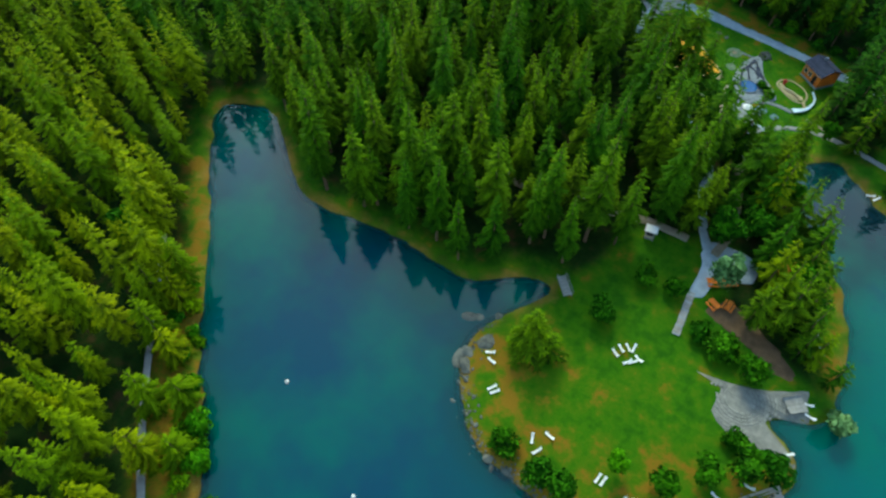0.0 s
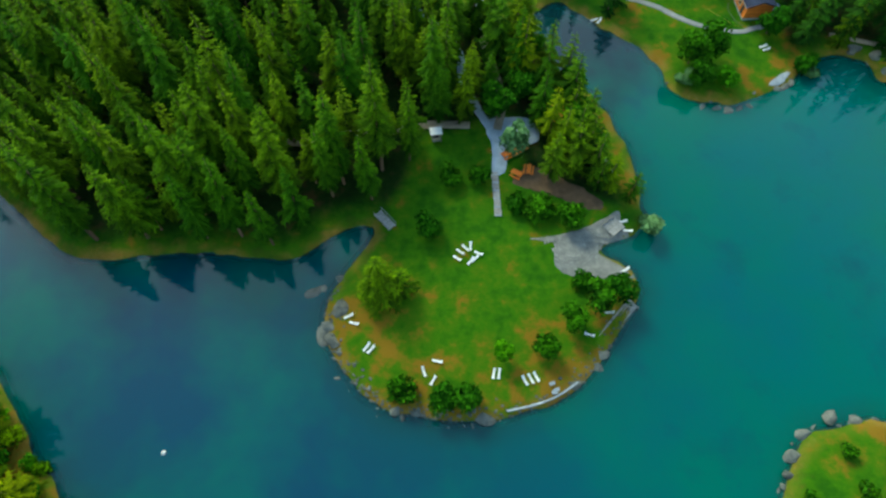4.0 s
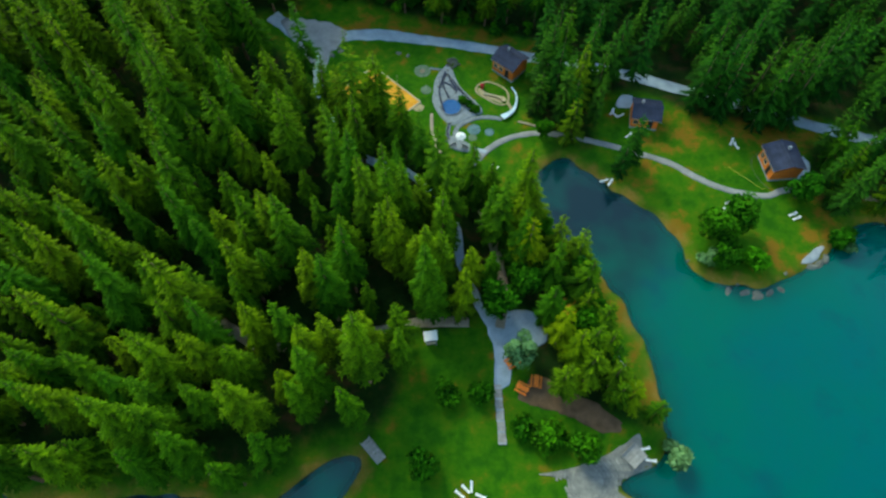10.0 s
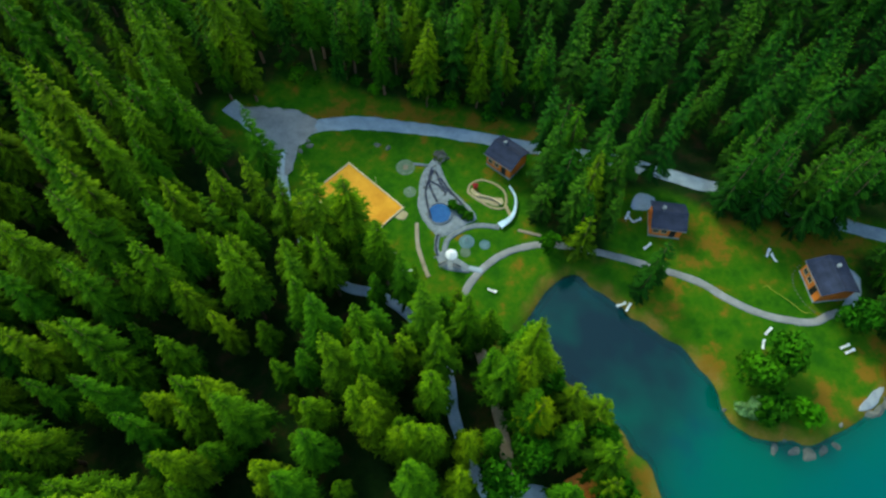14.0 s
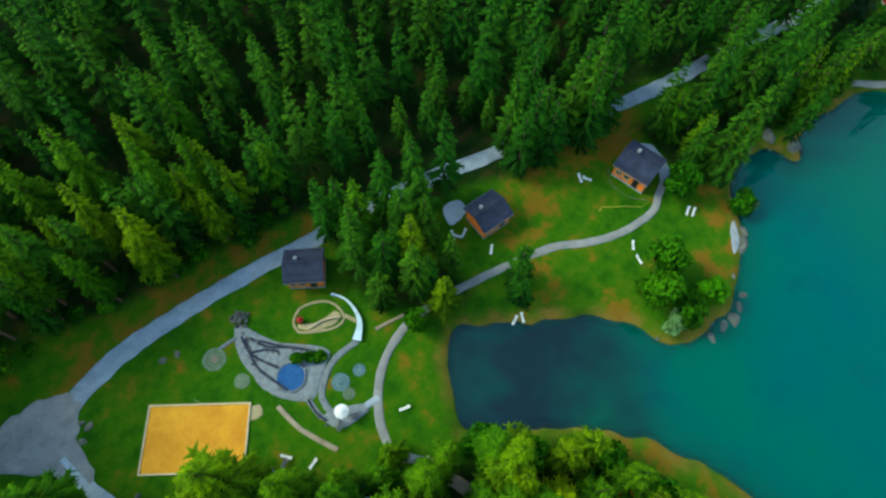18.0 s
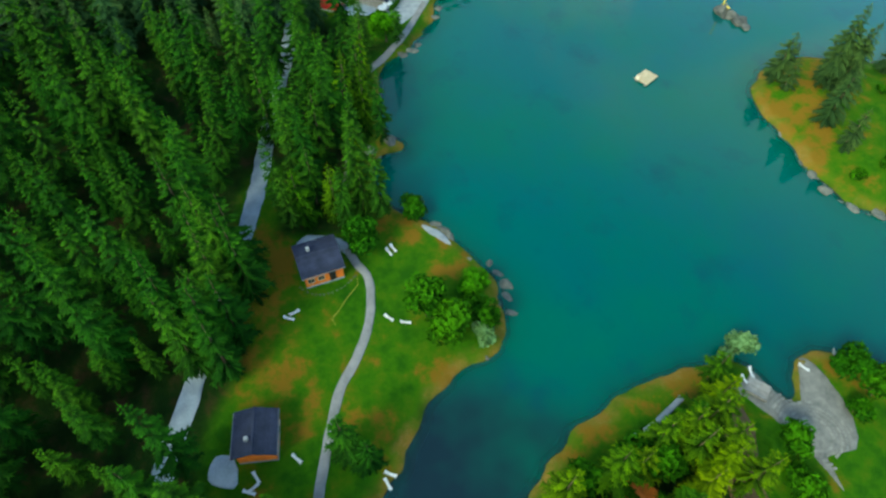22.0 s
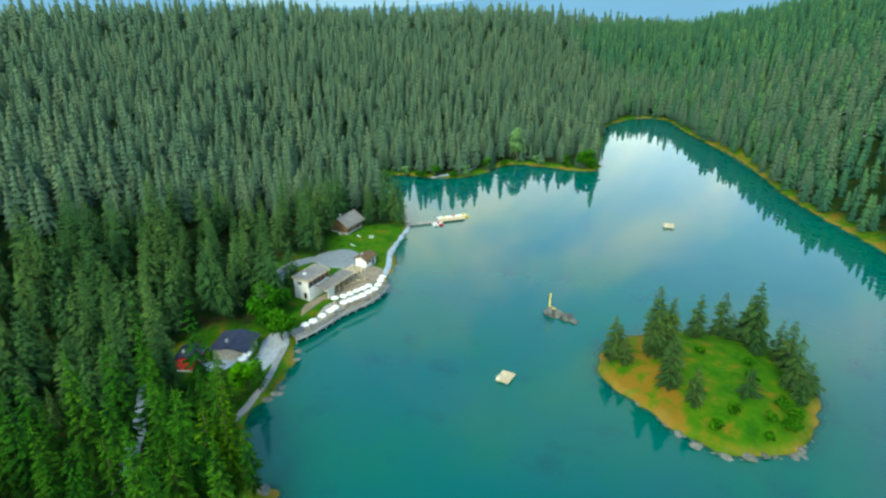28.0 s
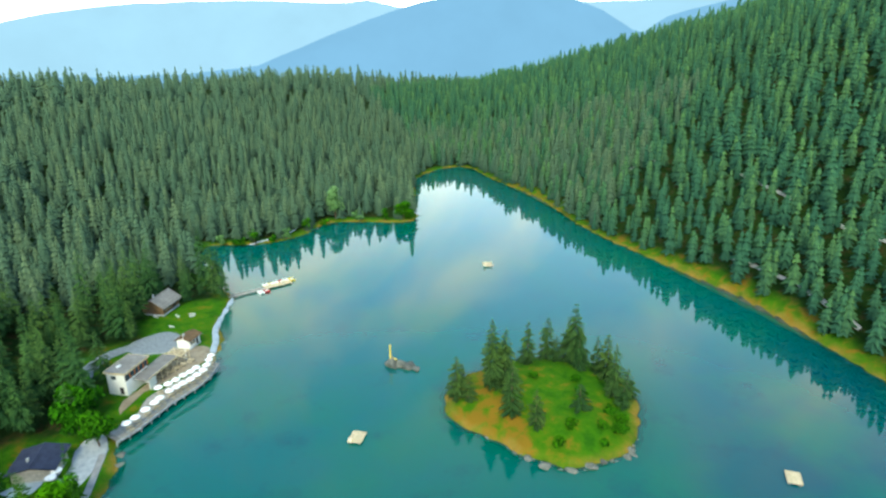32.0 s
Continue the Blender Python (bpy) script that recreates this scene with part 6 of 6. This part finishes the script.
part("side_window", box(0.1, 1.3, 1.0, (-4.37, 0.6, 5.3), 0.02), GLASS, inn)
part("door", box(0.1, 1.1, 2.0, (-4.37, -1.2, 1.5), 0.02), DARK, inn)
part("porch_wall", box(0.3, 3.4, 3.4, (2.2, -4.4, 1.6), 0.03), WHITE, inn)
part("porch_front", box(2.6, 0.25, 3.4, (0.8, -6.0, 1.6), 0.03), WHITE, inn)
part("terrace_roof", box(13.0, 4.6, 0.3, (4.6, -4.6, 3.7), 0.05), PALE_ROOF, inn, "grey flat roof over the open terrace")
part("terrace_roof_edge", joined(box(13.1, 0.12, 0.42, (4.6, -6.95, 3.7), 0.03), box(0.12, 4.5, 0.42, (11.2, -4.6, 3.7), 0.03)), PALE_WOOD, inn)
for k in range(4):
    part("roof_post", box(0.16, 0.16, 3.6, (4.0 + 2.3 * k, -6.6, 1.7), 0.02), PALE_WOOD, inn)
part("back_glazing", box(8.4, 0.12, 2.8, (6.8, -2.5, 1.6), 0.02), DARK, inn, "dark glazing behind the terrace")
part("pergola", joined(*[box(0.14, 5.0, 0.14, (11.8 + 0.9 * i, -5.2, 3.5)) for i in range(5)], box(4.2, 0.16, 0.16, (13.4, -7.4, 3.3)), box(4.2, 0.16, 0.16, (13.4, -3.0, 3.3)), *[box(0.14, 0.14, 3.3, (15.4, y_, 1.6)) for y_ in (-7.4, -3.0)]), PALE_WOOD, inn)
flag = empty_thing("flag_pole", lie(141.6, -45.6), "white pole standing on the restaurant terrace", "pole")
part("shaft", lathe([(0.09, 0), (0.07, 4.0), (0.04, 6.5)], 8), WHITE, flag)
part("foot", lathe([(0.3, 0), (0.3, 0.12), (0.1, 0.2)], 10), CONCRETE, flag)
pad("restaurant_yard", [(130.5, -24.5), (134.6, -29.0), (135.2, -34.5), (136.0, -42.0), (138.5, -49.5), (143.5, -52.5), (147.0, -50.0), (148.0, -44.0), (145.5, -38.5), (141.0, -38.0), (137.5, -33.0), (134.5, -26.5)], EARTH, 0.12, "sand-coloured paved yard in front of the restaurant")
pad("car_park", [(149.0, -43.5), (149.0, -49.0), (153.0, -51.5), (159.5, -50.4), (161.0, -44.5), (159.0, -39.0), (154.0, -38.5)], PLAY_CONCRETE, 0.16, "grey gravel drive behind the restaurant")
ribbon("restaurant_drive", [(150.5, -24.5), (155.0, -28.5), (157.8, -34.0), (157.5, -41.0)], 3.6, PLAY_CONCRETE, 0.2, "grey gravel drive leading into the trees", "road", 71)

outer = smooth_line([(120.4, -19.2), (121.0, -22.6), (122.6, -27.0), (124.6, -31.6), (126.0, -36.4), (127.2, -41.2), (129.4, -45.4), (132.6, -49.2)], 1.0)
inner = smooth_line([(124.6, -18.6), (125.6, -22.2), (127.0, -26.2), (131.4, -30.8), (132.4, -36.2), (133.0, -41.2), (134.2, -44.8), (136.2, -48.2)], 1.0)
pick_o, pick_i = (np.array([np.interp(np.linspace(0, 1, 60), np.linspace(0, 1, len(a)), a[:, k]) for k in (0, 1)]).T for a in (outer, inner))
TERRACE_MID = np.array([128.0, -35.0])
terrace = empty_thing("lake_terrace", pose(128, -35, 1.2), "curved grey timber terrace on posts over the lake", "terrace")
for i in range(59):
    q = [pick_o[i], pick_o[i + 1], pick_i[i + 1], pick_i[i]]
    c = sum(q) / 4
    q = [c + (p - c) * 0.975 - TERRACE_MID for p in q]
    part("plank", prism([tuple(p) for p in q], 0.12, 0.22), GREY_WOOD, terrace)
    if i % 5 == 0:
        x, y = pick_o[i] * 0.92 + pick_i[i] * 0.08 - TERRACE_MID
        part("post", lathe([(0.16, -2.6), (0.16, 0.12)], 8, (x, y, 0)), CONCRETE, terrace)
        x, y = pick_o[i] * 0.98 + pick_i[i] * 0.02 - TERRACE_MID
        part("rail_post", box(0.07, 0.07, 1.0, (x, y, 0.72), 0.01), STEEL, terrace)
for i in range(0, 59):
    a, b_ = (pick_o[j] * 0.985 + pick_i[j] * 0.015 - TERRACE_MID for j in (i, i + 1))
    part("edge_beam", turned(box(float(np.hypot(*(b_ - a))) + 0.04, 0.2, 0.45, (0, 0, 0), 0.02), pose(*((a + b_) / 2), -0.06, 0, 0, math.degrees(math.atan2(*(b_ - a)[::-1])))), CONCRETE, terrace)
for i in range(0, 55, 5):
    a, b_ = (pick_o[j] * 0.98 + pick_i[j] * 0.02 - TERRACE_MID for j in (i, min(i + 5, 59)))
    part("rail", turned(box(float(np.hypot(*(b_ - a))), 0.06, 0.06, (0, 0, 0), 0.01), pose(*((a + b_) / 2), 1.2, 0, 0, math.degrees(math.atan2(*(b_ - a)[::-1])))), STEEL, terrace)
UMBRELLAS = [(121.9, -22.0), (122.5, -24.1), (123.7, -26.8), (124.8, -29.3), (125.6, -30.9), (126.8, -33.7), (127.1, -35.5), (127.4, -37.3), (127.7, -39.2), (128.4, -41.2), (129.1, -43.2), (130.8, -45.1), (132.6, -46.8), (134.2, -48.3),
             (130.0, -32.8), (129.8, -35.0), (130.1, -37.0), (130.6, -39.1), (130.9, -41.0), (131.5, -42.8)]
base_umbrella = None
for x, y in UMBRELLAS:
    if base_umbrella is None:
        base_umbrella = umbrella(pose(x, y, 1.42), 1.0, "white round sunshade over a terrace table", "terrace sunshades", 2.4, 12)
    else:
        copy_thing(base_umbrella, pose(x, y, 1.42, 0, 0, x * 50))


def cafe_table(m):
    root = empty_thing("cafe_table", m, "pale wooden cafe table with two benches", "table", "terrace tables")
    part("tabletop", box(1.3, 0.75, 0.05, (0, 0, 0.74), 0.02), PALE_WOOD, root)
    part("pedestal", lathe([(0.25, 0), (0.05, 0.05), (0.05, 0.72)], 8), STEEL, root)
    for s in (-0.7, 0.7):
        part("bench", joined(box(1.3, 0.3, 0.05, (0, s, 0.45), 0.01), box(0.06, 0.26, 0.43, (-0.5, s, 0.22), 0.01), box(0.06, 0.26, 0.43, (0.5, s, 0.22), 0.01)), PALE_WOOD, root)
    return root


first_cafe = cafe_table(pose(122.3, -22.6, 1.42, 0, 0, 75))
for x, y in UMBRELLAS[1:]:
    copy_thing(first_cafe, pose(x + 0.4, y - 0.5, 1.42, 0, 0, 60 + (x * 13) % 20))
for k in range(15):
    x, y = 137.2 + 0.55 * (k % 5) + 2.0 * (k // 5), -36.4 - 2.3 * (k % 5) + 0.6 * (k // 5)
    copy_thing(first_cafe, lie(x, y, 30, 0.14))

cabin("small_kiosk", lie(148.0, -50.0, -62), 4.6, 3.6, 2.2, 0.7, "small white kiosk with a red-brown roof on the lawn", 0.5, WHITE, ROOT_EARTH)
cabin("boathouse", lie(175.2, -56.6, -60), 8.0, 6.4, 2.6, 2.0, "brown house with a grey roof behind the lawn", 0.8, ROOT_EARTH, PALE_ROOF)
cabin("bath_house", lie(122.6, -6.3, -39), 6.4, 7.0, 2.2, 0.8, "low bath house with a dark grey roof", 0.7, GREY_WOOD, SLATE)
cabin("red_hut", lie(122.4, 3.0, -33), 4.6, 4.2, 2.6, 0.9, "small red hut among the trees", 0.4, RED, SLATE)
pad("bath_yard", [(124.6, -13.2), (119.6, -10.0), (114.6, -5.4), (113.0, -7.6), (114.2, -10.6), (119.2, -16.2), (124.0, -18.6), (128.5, -19.4)], CONCRETE, 0.1, "grey yard in front of the bath house")
pad("red_yard", [(118.5, 0.8), (117.6, -3.2), (119.6, -5.2), (121.6, -1.6), (121.0, 1.0)], GRAVEL, 0.1, "grey yard beside the red hut")
for x, y in ((117.7, -7.4), (116.4, -6.0)):
    copy_thing(base_umbrella, lie(x, y, 20))

# ---- on the lake ----
def raft(m, label, w=3.9, d=2.9, tower=True):
    root = empty_thing("bathing_raft", m, label, "raft", "bathing rafts")
    for k in range(9):
        part("plank", box(w, d / 9 - 0.02, 0.07, (0, -d / 2 + d / 9 * (k + 0.5), 0.42), 0.01), PALE_WOOD, root)
    for s in (-1, 1):
        part("float", box(w - 0.3, 0.6, 0.45, (0, s * d * 0.33, 0.16), 0.08), STEEL, root)
    if tower:
        part("ladder", joined(box(0.06, 0.06, 1.2, (-w / 2 + 0.1, d / 2 - 0.9, 0.9)), box(0.06, 0.06, 1.2, (-w / 2 + 0.1, d / 2 - 0.3, 0.9)), *[box(0.05, 0.6, 0.05, (-w / 2 + 0.1, d / 2 - 0.6, 0.5 + 0.3 * k)) for k in range(3)]), WHITE, root, "white bathing ladder")
        part("box_seat", box(0.9, 0.9, 0.5, (-w / 2 + 0.6, d / 2 - 0.6, 0.7)), PALE_WOOD, root)
    return root


raft(pose(84.9, -50.7, 0.0, 0, 0, -62), "square pale wooden bathing raft with a ladder")
raft(pose(13.8, -91.4, 0.0, 0, 0, -70), "pale wooden bathing raft off the headland", 3.6, 2.6, False)
raft(pose(122.6, -149.3, 0.0, 0, 0, -50), "pale wooden raft far out on the lake", 4.4, 3.4)
islet = empty_thing("diving_rock", pose(97.5, -77.9, 0), "bare grey rock islet with a diving board", "rock islet")
for k, (x, y, s, q) in enumerate(((2.6, 1.2, 2.3, 0.7), (0.6, 0.0, 1.7, 0.6), (-1.6, -0.4, 2.0, 0.42), (-3.6, -0.8, 1.3, 0.35))):
    part("rock_mass", turned(boulder(20 + k, s, q), pose(x, y, 0.25, 0, 0, 50 * k)), ROCK, islet)
part("diving_pole", box(0.34, 0.34, 4.4, (2.8, 1.4, 3.4), 0.04), YELLOW, islet, "tall pale yellow post")
part("board", box(1.9, 0.5, 0.1, (2.0, 1.0, 1.9)), YELLOW, islet)

pier = empty_thing("boat_pier", pose(167.8, -83.5, 0, 0, 0, -104), "long wooden boat pier with moored pedal boats", "pier")
for k in range(44):
    part("plank", box(0.42, 1.6, 0.08, (-8.6 + 0.45 * k, 0, 0.5), 0.01), GREY_WOOD, pier)
for k in range(8):
    for s in (-0.7, 0.7):
        part("post", lathe([(0.1, -2.0), (0.1, 0.9)], 8, (-8.4 + 2.6 * k, s, 0)), GREY_WOOD, pier)
part("landing_deck", box(9.0, 3.0, 0.12, (8.0, 0.6, 0.52)), PALE_WOOD, pier)


def pedal_boat(m, mat, label):
    root = empty_thing("pedal_boat", m, label, "boat", "pedal boats at the pier")
    hull = [(-1.5, 0.35), (-1.3, 0.5), (0.9, 0.5), (1.7, 0.28), (1.7, -0.28), (0.9, -0.5), (-1.3, -0.5), (-1.5, -0.35)]
    for s in (-0.62, 0.62):
        part("hull", prism([(x, y * 0.5 + s) for x, y in hull], -0.1, 0.42), mat, root)
    part("deck", box(2.2, 1.3, 0.1, (-0.1, 0, 0.46), 0.03), mat, root)
    part("seat", joined(box(0.5, 1.1, 0.2, (-0.4, 0, 0.6), 0.05), box(0.12, 1.1, 0.5, (-0.7, 0, 0.8), 0.04)), WHITE, root)
    return root


for k in range(8):
    pedal_boat(pier.matrix_world @ pose(1.4 + 1.75 * k, 2.6 if k > 1 else -1.9, 0.0, 0, 0, 90 + 6 * math.sin(k * 3)), (WHITE, RED, WHITE, YELLOW)[k % 4], ("white", "red", "white", "yellow")[k % 4] + " pedal boat moored at the pier")

# ---- the slope road and a clearing above the south shore ----
for k, line in enumerate(([(116, -252), (112, -254.1), (103.8, -256.2)], [(64, -234), (60.5, -230.9), (42.5, -214.8), (38, -210)], [(28.8, -200.1), (21, -194.5), (13, -189.5), (4, -184)], [(52, -187), (48.4, -185.3), (31.4, -174.3), (18.2, -163.1), (12, -157)])):
    ribbon("slope_road", line, 1.2, GREY_EARTH, 0.5, "pale gravel road cut across the wooded slope", "road", 60 + k)
pad("road_junction", [(-39, 52.6), (-30, 53.6), (-25.4, 50.6), (-28.2, 46), (-30.2, 40.2), (-34, 45)], GREY_EARTH, 0.13, "wide gravel junction where the roads meet", "road", 0.8, 9)
